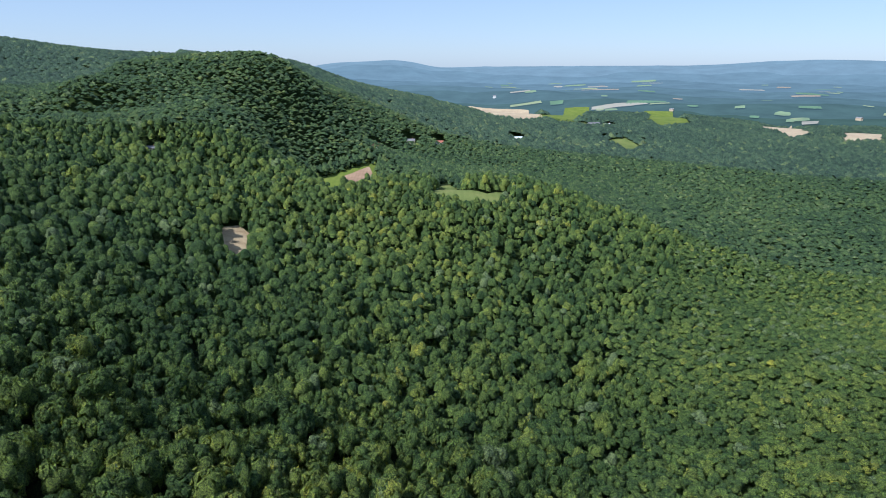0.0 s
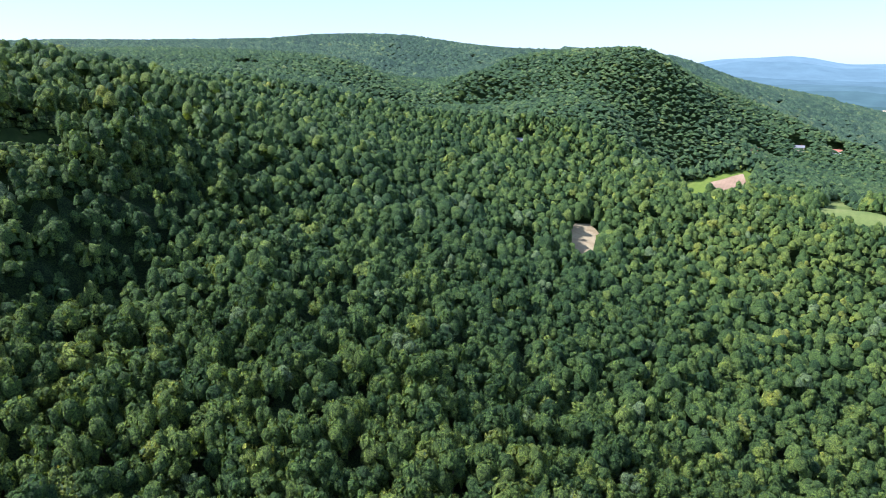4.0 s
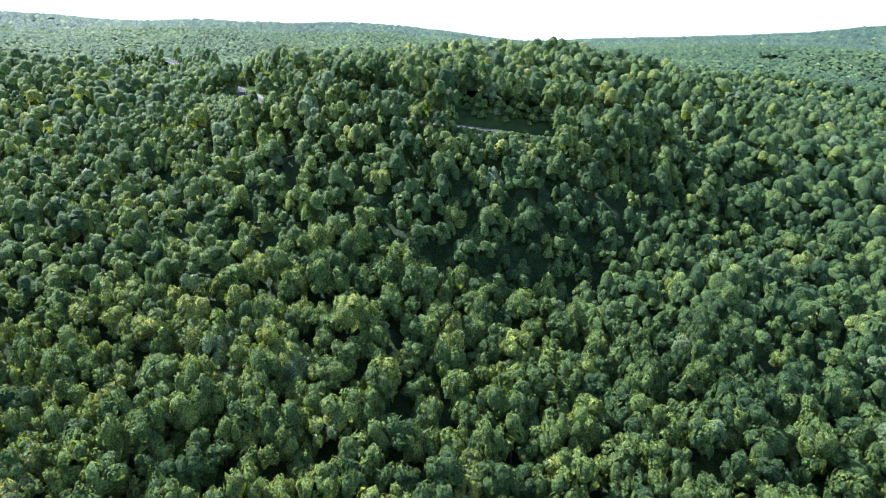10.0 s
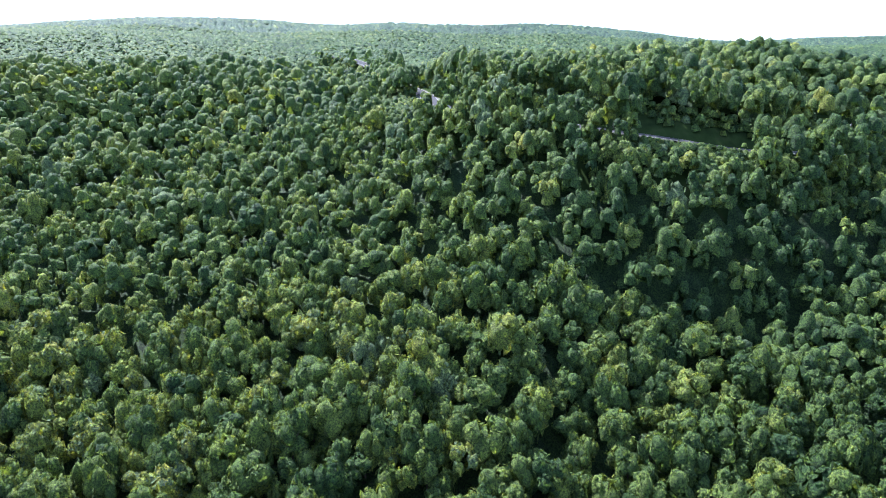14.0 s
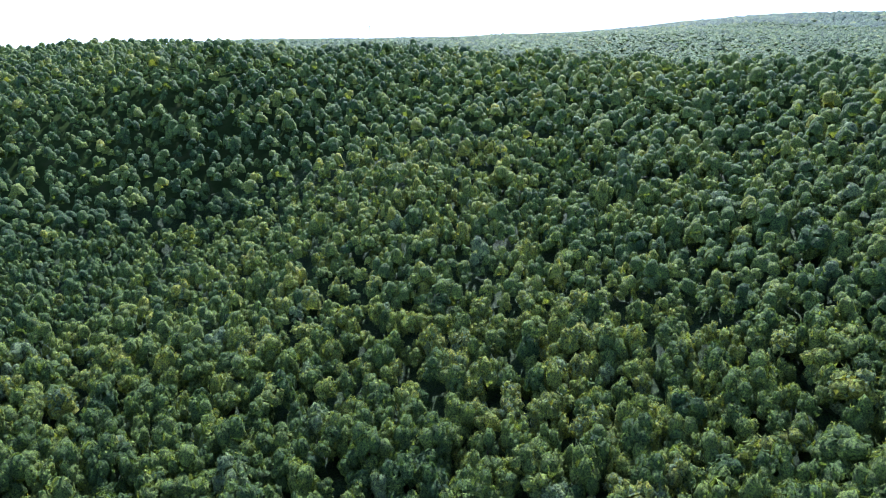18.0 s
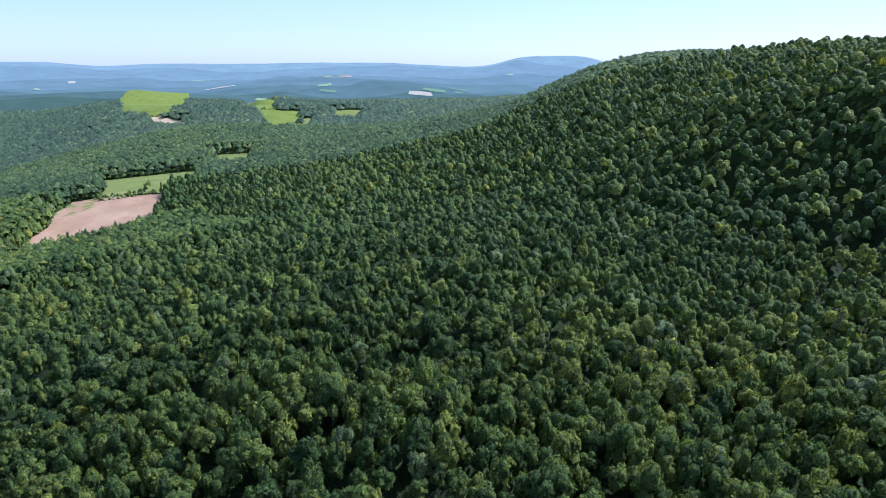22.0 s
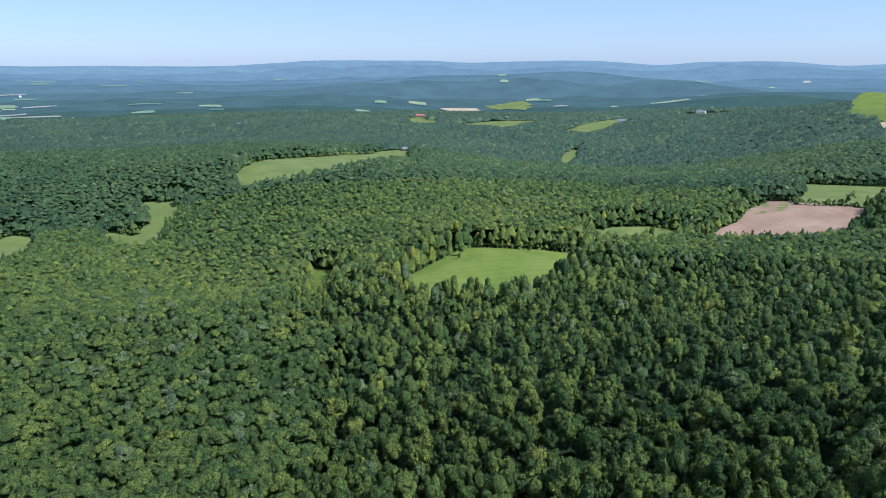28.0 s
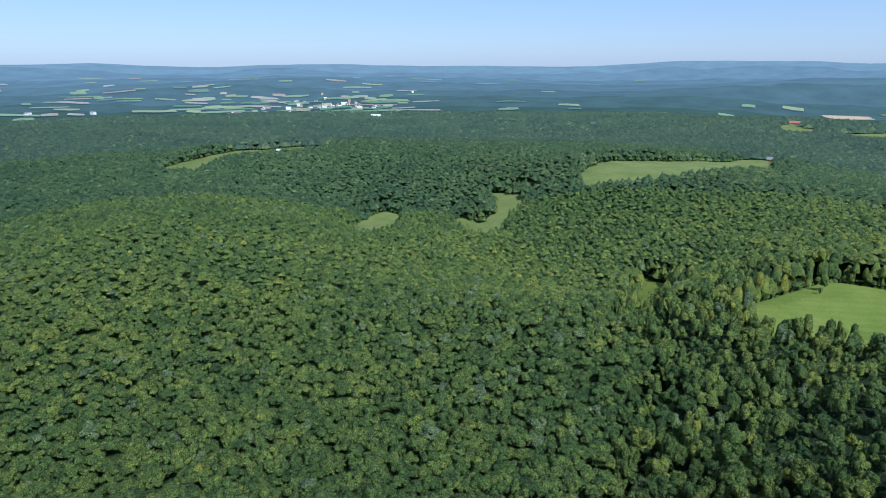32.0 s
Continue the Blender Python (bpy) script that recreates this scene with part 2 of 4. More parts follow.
def ground(x, y):
    """Height of the soil, with the road cut into the hillside."""
    x, y = np.asarray(x, float), np.asarray(y, float)
    away = np.hypot(x - CENTRE[0], y - CENTRE[1])
    z = canopy(x, y) - TREE * np.clip((3400 - away) / 800, 0, 1)
    d, level, along = from_road(x, y)
    hill = np.clip((along - 3.5) / 2.0, 0, 1)                 # the stretch that is cut into the slope
    below = level - np.clip(-d - 6.0, 0, 44) * 0.5           # fill bank under the road
    above = level + np.clip(d - 7.5, 0, 6) * 1.0             # cut bank over it
    fade = np.clip(np.where(d < 0, (56 + d) / 42, (32 - d) / 14), 0, 1) * hill
    z = np.where(d < 0, z + fade * (below - z), z + fade * (np.maximum(z, above) - z))
    w = np.clip((12 - np.abs(d)) / np.where(hill > 0.5, 3.0, 6.0), 0, 1)
    w = np.where(hill > 0.5, np.clip(np.where(d < 0, 8.5 + d, 9.5 - d) / 2.0, 0, 1), w)
    w = w * w * (3 - 2 * w)
    return z * (1 - w) + level * w
# landform ends

# ---- materials ----
def material(name):
    m = bpy.data.materials.new(name)
    m.use_nodes = True
    n, l = m.node_tree.nodes, m.node_tree.links
    return m, n, l, n["Principled BSDF"]


def ramp(n, l, source, *stops):
    r = n.new("ShaderNodeValToRGB")
    while len(r.color_ramp.elements) < len(stops):
        r.color_ramp.elements.new(0.5)
    for e, (at, colour) in zip(r.color_ramp.elements, stops):
        e.position, e.color = at, (*colour, 1)
    l.new(source, r.inputs[0])
    return r.outputs[0]


def noise_at(n, l, size, detail=4.0, rough=0.6):
    """Noise whose features are about size metres, in world space."""
    g = n.new("ShaderNodeNewGeometry")
    t = n.new("ShaderNodeTexNoise")
    t.inputs["Scale"].default_value, t.inputs["Detail"].default_value, t.inputs["Roughness"].default_value = 1.0 / size, detail, rough
    l.new(g.outputs["Position"], t.inputs["Vector"])
    return t.outputs["Fac"]


def blend(n, l, how, fac, a, b):
    m = n.new("ShaderNodeMix")
    m.data_type, m.blend_type = "RGBA", how
    if isinstance(fac, float):
        m.inputs[0].default_value = fac
    else:
        l.new(fac, m.inputs[0])
    for k, c in ((6, a), (7, b)):
        if isinstance(c, tuple):
            m.inputs[k].default_value = (*c, 1)
        else:
            l.new(c, m.inputs[k])
    return m.outputs[2]


def bump(n, l, height, strength, distance):
    b = n.new("ShaderNodeBump")
    b.inputs["Strength"].default_value, b.inputs["Distance"].default_value = strength, distance
    l.new(height, b.inputs["Height"])
    return b.outputs[0]


def plain(name, colour, rough=0.8, metal=0.0, size=1.0, spread=0.25):
    """A painted, wooden or mineral surface with some wear."""
    m, n, l, p = material(name)
    dark = tuple(c * (1 - spread) for c in colour)
    light = tuple(min(1, c * (1 + spread)) for c in colour)
    l.new(ramp(n, l, noise_at(n, l, size), (0.3, dark), (0.7, light)), p.inputs["Base Color"])
    p.inputs["Roughness"].default_value, p.inputs["Metallic"].default_value = rough, metal
    return m


def leaf_material(name, dark, mid, light, size, relief):
    """Leaves massed in clumps: tone by tree, clumps and leaf specks by noise, light coming through from behind."""
    m, n, l, p = material(name)
    a = n.new("ShaderNodeAttribute")
    a.attribute_name = "tint"
    tone = ramp(n, l, a.outputs["Fac"], (0.0, dark), (0.42, mid), (0.8, light), (0.93, (light[0] * 1.35, light[1] * 1.12, light[2] * 0.9)),
                (1.0, (0.15, 0.205, 0.11)))
    fine = noise_at(n, l, size * 0.42, 4.0, 0.75)
    broad = noise_at(n, l, size * 3.2, 3.0, 0.6)
    # micro-shadow painted in: dark in the bump's hollows, bright on its tops
    speck = ramp(n, l, fine, (0.36, (0.25, 0.29, 0.30)), (0.5, (1.0, 1.0, 0.98)), (0.64, (1.95, 1.95, 1.15)))
    clump = ramp(n, l, broad, (0.35, (0.66, 0.7, 0.74)), (0.65, (1.26, 1.22, 1.08)))
    colour = blend(n, l, "MULTIPLY", 1.0, blend(n, l, "MULTIPLY", 1.0, tone, speck), clump)
    l.new(colour, p.inputs["Base Color"])
    p.inputs["Roughness"].default_value = 0.7
    p.inputs["Specular IOR Level"].default_value = 0.15
    l.new(bump(n, l, fine, 1.0, size * relief * 0.42), p.inputs["Normal"])
    thin = n.new("ShaderNodeBsdfTranslucent")
    l.new(blend(n, l, "MULTIPLY", 1.0, colour, (1.4, 1.35, 0.65)), thin.inputs["Color"])
    mixed = n.new("ShaderNodeMixShader")
    mixed.inputs[0].default_value = 0.22
    l.new(p.outputs[0], mixed.inputs[1])
    l.new(thin.outputs[0], mixed.inputs[2])
    l.new(mixed.outputs[0], n["Material Output"].inputs["Surface"])
    return m


LEAVES = leaf_material("leaves", (0.044, 0.086, 0.037), (0.100, 0.156, 0.052), (0.192, 0.240, 0.063), 1.1, 2.6)
# woods past 620 m: haze painted into the leaf colours, bluer with distance
HAZED_WOODS = leaf_material("hazed_far_leaves", (0.046, 0.083, 0.072), (0.072, 0.122, 0.092), (0.100, 0.153, 0.103), 2.2, 2.2)
HAZED_HILL_WOODS = leaf_material("hazed_hill_leaves", (0.042, 0.081, 0.051), (0.074, 0.127, 0.064), (0.114, 0.170, 0.074), 1.8, 2.2)
# leaf colours darkened to paint the shade between the tall crowns
SHADED_SCRUB = leaf_material("shaded_undergrowth_leaves", (0.030, 0.056, 0.026), (0.050, 0.082, 0.034), (0.075, 0.108, 0.042), 1.1, 2.0)
BARK = plain("bark", (0.085, 0.07, 0.055), 0.9, 0, 0.3, 0.4)


def soil_material():
    m, n, l, p = material("forest_floor")
    c = ramp(n, l, noise_at(n, l, 6.0), (0.3, (0.016, 0.026, 0.010)), (0.55, (0.028, 0.045, 0.014)), (0.75, (0.045, 0.05, 0.024)))
    l.new(c, p.inputs["Base Color"])
    p.inputs["Roughness"].default_value, p.inputs["Specular IOR Level"].default_value = 1.0, 0.0
    return m


SOIL = soil_material()


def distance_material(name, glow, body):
    """Far wooded country behind miles of air: a backdrop with haze painted as glow."""
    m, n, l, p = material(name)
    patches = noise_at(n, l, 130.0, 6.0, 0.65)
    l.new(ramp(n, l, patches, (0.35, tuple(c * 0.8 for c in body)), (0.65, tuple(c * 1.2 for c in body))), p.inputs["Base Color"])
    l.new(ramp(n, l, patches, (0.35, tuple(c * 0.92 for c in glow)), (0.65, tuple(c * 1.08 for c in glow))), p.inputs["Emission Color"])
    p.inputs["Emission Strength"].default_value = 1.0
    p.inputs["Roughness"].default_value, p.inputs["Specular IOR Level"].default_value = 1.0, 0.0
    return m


# emission colours that paint the haze, paler and bluer band by band
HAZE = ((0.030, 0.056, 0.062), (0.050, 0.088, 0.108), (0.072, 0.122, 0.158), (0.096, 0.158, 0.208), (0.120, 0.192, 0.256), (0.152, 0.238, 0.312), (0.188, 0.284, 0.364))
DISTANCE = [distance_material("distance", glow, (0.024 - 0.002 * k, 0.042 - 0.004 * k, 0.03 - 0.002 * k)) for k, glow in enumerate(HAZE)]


def open_land(name, colours, size, rows=0.0):
    """Grass, hay or tilled soil in broad patches, with mowing or plough lines."""
    m, n, l, p = material(name)
    broad = ramp(n, l, noise_at(n, l, size, 5.0, 0.6), *((0.3 + 0.4 * k / (len(colours) - 1), c) for k, c in enumerate(colours)))
    fine = ramp(n, l, noise_at(n, l, 0.8, 3.0, 0.7), (0.3, (0.78, 0.78, 0.78)), (0.7, (1.15, 1.15, 1.15)))
    colour = blend(n, l, "MULTIPLY", 1.0, broad, fine)
    if rows:
        g = n.new("ShaderNodeNewGeometry")
        w = n.new("ShaderNodeTexWave")
        w.inputs["Scale"].default_value, w.inputs["Distortion"].default_value = rows, 1.5
        l.new(g.outputs["Position"], w.inputs["Vector"])
        colour = blend(n, l, "MULTIPLY", 0.25, colour, ramp(n, l, w.outputs["Fac"], (0.2, (0.82, 0.82, 0.82)), (0.8, (1.08, 1.08, 1.08))))
    l.new(colour, p.inputs["Base Color"])
    p.inputs["Roughness"].default_value, p.inputs["Specular IOR Level"].default_value = 0.95, 0.1
    return m


GRASS = open_land("meadow_grass", ((0.100, 0.142, 0.026), (0.130, 0.174, 0.032), (0.164, 0.198, 0.045)), 22.0, 0.05)
HAY = open_land("hay_grass", ((0.105, 0.142, 0.038), (0.142, 0.176, 0.052), (0.19, 0.205, 0.07)), 30.0, 0.06)
SOIL_BROWN = open_land("tilled_soil", ((0.24, 0.165, 0.105), (0.31, 0.205, 0.14), (0.37, 0.26, 0.18)), 26.0, 0.09)
TAN = open_land("stubble", ((0.36, 0.29, 0.19), (0.44, 0.34, 0.23), (0.48, 0.42, 0.27)), 30.0, 0.05)
DIRT = open_land("bare_dirt", ((0.25, 0.185, 0.11), (0.34, 0.265, 0.165), (0.42, 0.34, 0.22)), 7.0)


# ---- building helpers ----
def raw_mesh(name, verts, faces, mat, smooth=False, tint=None):
    """A mesh from arrays of corners and of triangles or quads."""
    me = bpy.data.meshes.new(name)
    verts, faces = np.asarray(verts, np.float32), np.asarray(faces, np.int32)
    k = faces.shape[1]
    me.vertices.add(len(verts))
    me.vertices.foreach_set("co", verts.ravel())
    me.loops.add(faces.size)
    me.loops.foreach_set("vertex_index", faces.ravel())
    me.polygons.add(len(faces))
    me.polygons.foreach_set("loop_start", np.arange(0, faces.size, k, dtype=np.int32))
    me.polygons.foreach_set("use_smooth", np.broadcast_to(smooth, len(faces)).astype(bool))
    if tint is not None:
        at = me.attributes.new("tint", "FLOAT", "POINT")
        at.data.foreach_set("value", np.asarray(tint, np.float32))
    me.materials.append(mat)
    me.update(calc_edges=True)
    return me


def part(name, bm, mat, parent, label=""):
    me = bpy.data.meshes.new(name)
    bm.to_mesh(me)
    bm.free()
    me.materials.append(mat)
    ob = new(name, me)
    ob.parent = parent
    return tagged(ob, label)


def box(bm, x0, x1, y0, y1, z0, z1):
    v = [bm.verts.new((x, y, z)) for z in (z0, z1) for x, y in ((x0, y0), (x1, y0), (x1, y1), (x0, y1))]
    for f in ((3, 2, 1, 0), (4, 5, 6, 7), (0, 1, 5, 4), (1, 2, 6, 5), (2, 3, 7, 6), (3, 0, 4, 7)):
        bm.faces.new([v[i] for i in f])


# ---- ground: one sheet out to the far country, then the backdrop to the horizon ----
def ring_sheet(name, radii, mat, label, category, fine=1.0):
    radii = np.asarray(radii)
    turns = np.radians(np.arange(0, 360, fine))
    rr, tt = np.meshgrid(radii, turns, indexing="ij")
    x, y = CENTRE[0] - rr * np.sin(tt), CENTRE[1] + rr * np.cos(tt)
    z = ground(x, y)
    nr, nt = rr.shape
    verts = np.stack([x, y, z], -1).reshape(-1, 3)
    i, j = np.meshgrid(np.arange(nr - 1), np.arange(nt), indexing="ij")
    a, b = i * nt + j, i * nt + (j + 1) % nt
    quads = np.stack([a, a + nt, b + nt, b], -1).reshape(-1, 4)
    ob = new(name, raw_mesh(name, verts, quads, mat, True))
    return tagged(ob, label, category, kind="structure")


GROUND = ring_sheet("ground", np.r_[np.geomspace(0.5, 115, 40), np.geomspace(120, 680, 130), np.geomspace(700, 2500, 60)], SOIL, "rolling forest floor of dark leaf litter and undergrowth", "ground", 0.8)
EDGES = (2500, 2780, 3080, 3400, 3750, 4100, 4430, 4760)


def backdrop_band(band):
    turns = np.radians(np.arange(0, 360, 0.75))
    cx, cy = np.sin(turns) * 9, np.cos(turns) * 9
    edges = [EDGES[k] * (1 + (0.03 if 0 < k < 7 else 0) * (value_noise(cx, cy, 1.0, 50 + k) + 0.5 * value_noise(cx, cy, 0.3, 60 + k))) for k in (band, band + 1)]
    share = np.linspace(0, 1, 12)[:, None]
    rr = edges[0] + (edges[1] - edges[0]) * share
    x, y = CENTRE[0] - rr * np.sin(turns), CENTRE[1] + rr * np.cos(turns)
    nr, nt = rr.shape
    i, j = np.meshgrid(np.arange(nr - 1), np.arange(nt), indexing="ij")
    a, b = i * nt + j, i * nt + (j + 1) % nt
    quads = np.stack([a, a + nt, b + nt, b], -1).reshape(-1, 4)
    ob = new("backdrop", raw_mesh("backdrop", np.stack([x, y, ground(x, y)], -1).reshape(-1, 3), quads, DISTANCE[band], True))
    tagged(ob, "far wooded country with blue summer haze painted in", "distance", kind="structure")


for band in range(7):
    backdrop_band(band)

# ---- openings in the woods ----
FIELDS = []                                # corners of each
CLEARINGS = [(-575, 27, 13), (-557, 29, 11), (-552, 556, 14)]                             # x, y, radius round buildings and lone trees
def in_polygon(x, y, corners):
    inside = np.zeros(np.shape(x), bool)
    for (ax, ay), (bx, by) in zip(corners, corners[1:] + corners[:1]):
        if ay != by:
            inside ^= ((ay > y) != (by > y)) & (x < (bx - ax) * (y - ay) / (by - ay) + ax)
    return inside


def beside(x, y, line, width):
    near = np.zeros(np.shape(x), bool)
    for (ax, ay), (bx, by) in zip(line, line[1:]):
        ex, ey = bx - ax, by - ay
        u = np.clip(((x - ax) * ex + (y - ay) * ey) / (ex * ex + ey * ey), 0, 1)
        near |= np.hypot(x - ax - u * ex, y - ay - u * ey) < width
    return near


def open_ground(x, y):
    off_road, _, way = from_road(x, y)
    bare = (off_road > -5.5) & (off_road < np.where(way > 9.6, 13.0, np.where(way > 3.5, 9.0, 6.0)))
    for corners in FIELDS:
        bare |= in_polygon(x, y, corners)
    for cx, cy, r in CLEARINGS:
        bare |= np.hypot(x - cx, y - cy) < r
    return bare


def wood_edge(x, y, reach):
    """True within reach of the nearer fields, where the trees keep their lower boughs."""
    near = np.zeros(np.shape(x), bool)
    for edge in FIELDS:
        xs, ys = [p[0] for p in edge], [p[1] for p in edge]
        if math.hypot(sum(xs) / len(xs), sum(ys) / len(ys)) < 1900:
            who = np.where((x > min(xs) - reach) & (x < max(xs) + reach) & (y > min(ys) - reach) & (y < max(ys) + reach))[0]
            near[who] |= beside(x[who], y[who], edge + edge[:1], reach)
    return near


def field(mat, label, corners, lift=0.5):
    """A sheet of open land laid over the ground, with a ragged edge."""
    rng = np.random.default_rng(len(FIELDS))
    edge = []
    for (ax, ay), (bx, by) in zip(corners, corners[1:] + corners[:1]):
        long = math.hypot(bx - ax, by - ay)
        k = max(1, min(8, int(long / 14)))
        for i in range(k):
            w = 0.0 if i == 0 else min(3.0, long * 0.03)
            edge.append((ax + (bx - ax) * i / k + rng.uniform(-w, w), ay + (by - ay) * i / k + rng.uniform(-w, w)))
    FIELDS.append(edge)
    bm = bmesh.new()
    bm.faces.new([bm.verts.new((x, y, 0)) for x, y in edge])
    bmesh.ops.triangulate(bm, faces=bm.faces[:])
    for _ in range(5):
        cut = [e for e in bm.edges if e.calc_length() > 16]
        if cut:
            bmesh.ops.subdivide_edges(bm, edges=cut, cuts=1)
            bmesh.ops.triangulate(bm, faces=[f for f in bm.faces if len(f.verts) > 3])
    xs, ys = np.array([v.co.x for v in bm.verts]), np.array([v.co.y for v in bm.verts])
    away = np.hypot(xs - CENTRE[0], ys - CENTRE[1])
    for v, z in zip(bm.verts, ground(xs, ys) + lift + away * 0.0012):
        v.co.z = z
    bmesh.ops.recalc_face_normals(bm, faces=bm.faces[:])
    if sum(f.normal.z for f in bm.faces) < 0:
        bmesh.ops.reverse_faces(bm, faces=bm.faces[:])
    me = bpy.data.meshes.new("field")
    bm.to_mesh(me)
    bm.free()
    me.materials.append(mat)
    return tagged(new("field", me), label, "field", kind="structure")


field(TAN, "long tan ploughed field on the valley floor", [(-37, 1560), (114, 3063), (356, 2899), (208, 1414), (173, 1361), (95, 1362), (8, 1547)])
field(GRASS, "light green pasture", [(196, 1451), (506, 2890), (600, 2857), (304, 1490), (226, 1381)])
field(GRASS, "green pasture between woods", [(776, 2684), (869, 2633), (513, 1426), (431, 1369), (430, 1462)])
field(TAN, "pale harvested field", [(704, 1577), (1168, 2320), (729, 1328), (620, 1229)])
field(TAN, "pale harvested field beside a farm", [(834, 1458), (1343, 2099), (753, 1174), (676, 1166)])
field(HAY, "yellow-green field", [(282, 1242), (338, 1265), (344, 1160), (296, 1103)])
field(HAY, "green meadow ringed by trees", [(-12, 567), (2, 780), (24, 591), (37, 566), (50, 589), (59, 576), (57, 546), (38, 518), (14, 513), (-8, 531)])
field(HAY, "pale green field near farm buildings", [(239, 1454), (325, 1440), (308, 1373), (232, 1373)])
field(GRASS, "bright green hay meadow ringed by woods", [(272, -124), (302, -165), (312, -183), (296, -264), (281, -254), (256, -213), (222, -180), (222, -147), (238, -112)])
field(GRASS, "small grassy clearing", [(410, -113), (380, -127), (306, -103), (314, -97), (238, -70), (243, -63)])
field(HAY, "yellow-green hay field", [(338, -299), (335, -325), (328, -349), (314, -371), (286, -331), (296, -300), (310, -281)])
field(SOIL_BROWN, "ploughed reddish brown field with a green track", [(341, -496), (301, -506), (265, -517), (223, -417), (243, -390), (266, -361), (286, -348)])
field(HAY, "green strip beside the ploughed field", [(347, -462), (324, -506), (306, -474), (317, -448)])
field(HAY, "long hilltop hay field with a dirt track", [(665, -115), (758, -167), (803, -243), (1023, -472), (769, -364), (618, -209), (606, -156), (610, -112)])
field(HAY, "curved meadow between hedges", [(673, -25), (650, -54), (616, -58), (582, -42), (514, -20), (521, -1), (602, 18), (617, 4), (586, -13), (619, -28)])
field(HAY, "meadow beside a stream", [(525, 105), (620, 97), (646, 82), (624, 60), (561, 61), (450, 74)])
field(HAY, "long ridge field with farm sheds", [(837, 390), (896, 380), (980, 335), (1048, 212), (954, 193), (902, 248), (875, 318), (760, 317), (762, 351)])
field(HAY, "hilltop hay field", [(1214, -929), (1343, -1120), (1421, -1320), (1234, -1139), (1133, -950)])
field(HAY, "small hilltop field", [(1644, -1763), (1552, -1872), (1501, -1837), (1579, -1728)])
field(HAY, "far hay field", [(2414, -1454), (2485, -1695), (2329, -1640), (2227, -1415)])
field(HAY, "far field by a farmstead", [(1690, -773), (1553, -803), (1421, -731), (1457, -681)])
field(HAY, "long thin field", [(1464, -799), (1475, -938), (1437, -1081), (1301, -858), (1387, -774)])
field(HAY, "small green glade in the woods", [(884, -682), (976, -770), (985, -806), (915, -754), (854, -677)])
field(HAY, "narrow yellow-green field on a hill", [(2334, -1409), (2408, -1573), (2260, -1595), (2156, -1483)])
field(HAY, "grass clearing with an orchard track", [(854, -662), (925, -732), (917, -762), (861, -706), (817, -647)])
field(TAN, "pale hamlet yards among trees", [(2465, -1276), (2376, -1396), (2271, -1358), (2323, -1246)])
field(HAY, "hilltop pasture by a farmstead", [(1617, -735), (1684, -805), (1522, -792), (1419, -730), (1473, -688)])
field(GRASS, "broad green hilltop field", [(1422, -2322), (1553, -2687), (1393, -2786), (561, -1142), (574, -1077), (652, -1083)])
field(GRASS, "green field on a far slope", [(435, -1148), (351, -1154), (313, -1011), (332, -969), (356, -985)])
field(GRASS, "narrow green field", [(1093, -2662), (506, -1443), (396, -1141), (455, -1136)])
field(HAY, "small green pasture among trees", [(315, -1200), (259, -1233), (243, -1141), (285, -1115)])
field(HAY, "light green pasture by a hedge", [(328, -1073), (327, -1136), (293, -1021), (302, -974)])
field(TAN, "pale farmyard on a hilltop", [(604, -1073), (582, -1083), (525, -1059), (496, -1004), (560, -1026)])
field(HAY, "narrow strip meadow in a fold of the woods", [(329, -742), (284, -756), (239, -644), (275, -638)])
field(HAY, "narrow green strip field", [(395, -620), (297, -647), (248, -537), (312, -495)])
field(SOIL_BROWN, "ploughed brown strip field", [(-108, 727), (-83, 766), (-73, 716), (-73, 556), (-84, 545)], 1.2)
field(GRASS, "mown green strip between woods", [(-136, 713), (-113, 741), (-83, 781), (-74, 776), (-71, 716), (-82, 536), (-98, 537)])
field(DIRT, "bare tan dirt clearing with tree shadows along one edge", [(-146, 436), (-136, 446), (-124, 433), (-110, 385), (-113, 370), (-125, 373)])
field(TAN, "grass verge and pull-off beside the road", [(-591, 21), (-696, 25), (-769, 36), (-628, 37), (-550, 29)])

ASPHALT = plain("asphalt", (0.05, 0.05, 0.054), 0.95, 0, 4.0, 0.2)
ASPHALT.node_tree.nodes["Principled BSDF"].inputs["Specular IOR Level"].default_value = 0.1
GRAVEL = plain("gravel", (0.085, 0.085, 0.055), 0.95, 0, 1.2, 0.35)
PAINT = plain("road_paint", (0.26, 0.25, 0.23), 0.7, 0, 0.5, 0.15)


def strip(name, line, left, right, lift, mat, label, category):
    """A band along a line, from left to right of it in metres, on the ground."""
    pts = np.array(line, float)
    for _ in range(2):                     # rounds the corners off
        q = np.empty((2 * len(pts) - 2, 2))
        q[0::2], q[1::2] = pts[:-1] * 0.75 + pts[1:] * 0.25, pts[:-1] * 0.25 + pts[1:] * 0.75
        pts = q
    d = np.gradient(pts, axis=0)
    d /= np.linalg.norm(d, axis=1)[:, None]
    side = np.stack([-d[:, 1], d[:, 0]], 1)
    mid = ground(pts[:, 0], pts[:, 1])
    verts, faces = [], []
    for p, s_, z in zip(pts, side, mid):
        for w in (left, right):
            verts.append((p[0] + s_[0] * w, p[1] + s_[1] * w, z + lift))
    for i in range(len(pts) - 1):
        faces.append((2 * i, 2 * i + 2, 2 * i + 3, 2 * i + 1) if left > right else (2 * i, 2 * i + 1, 2 * i + 3, 2 * i + 2))
    return tagged(new(name, raw_mesh(name, verts, faces, mat)), label, category, kind="structure")


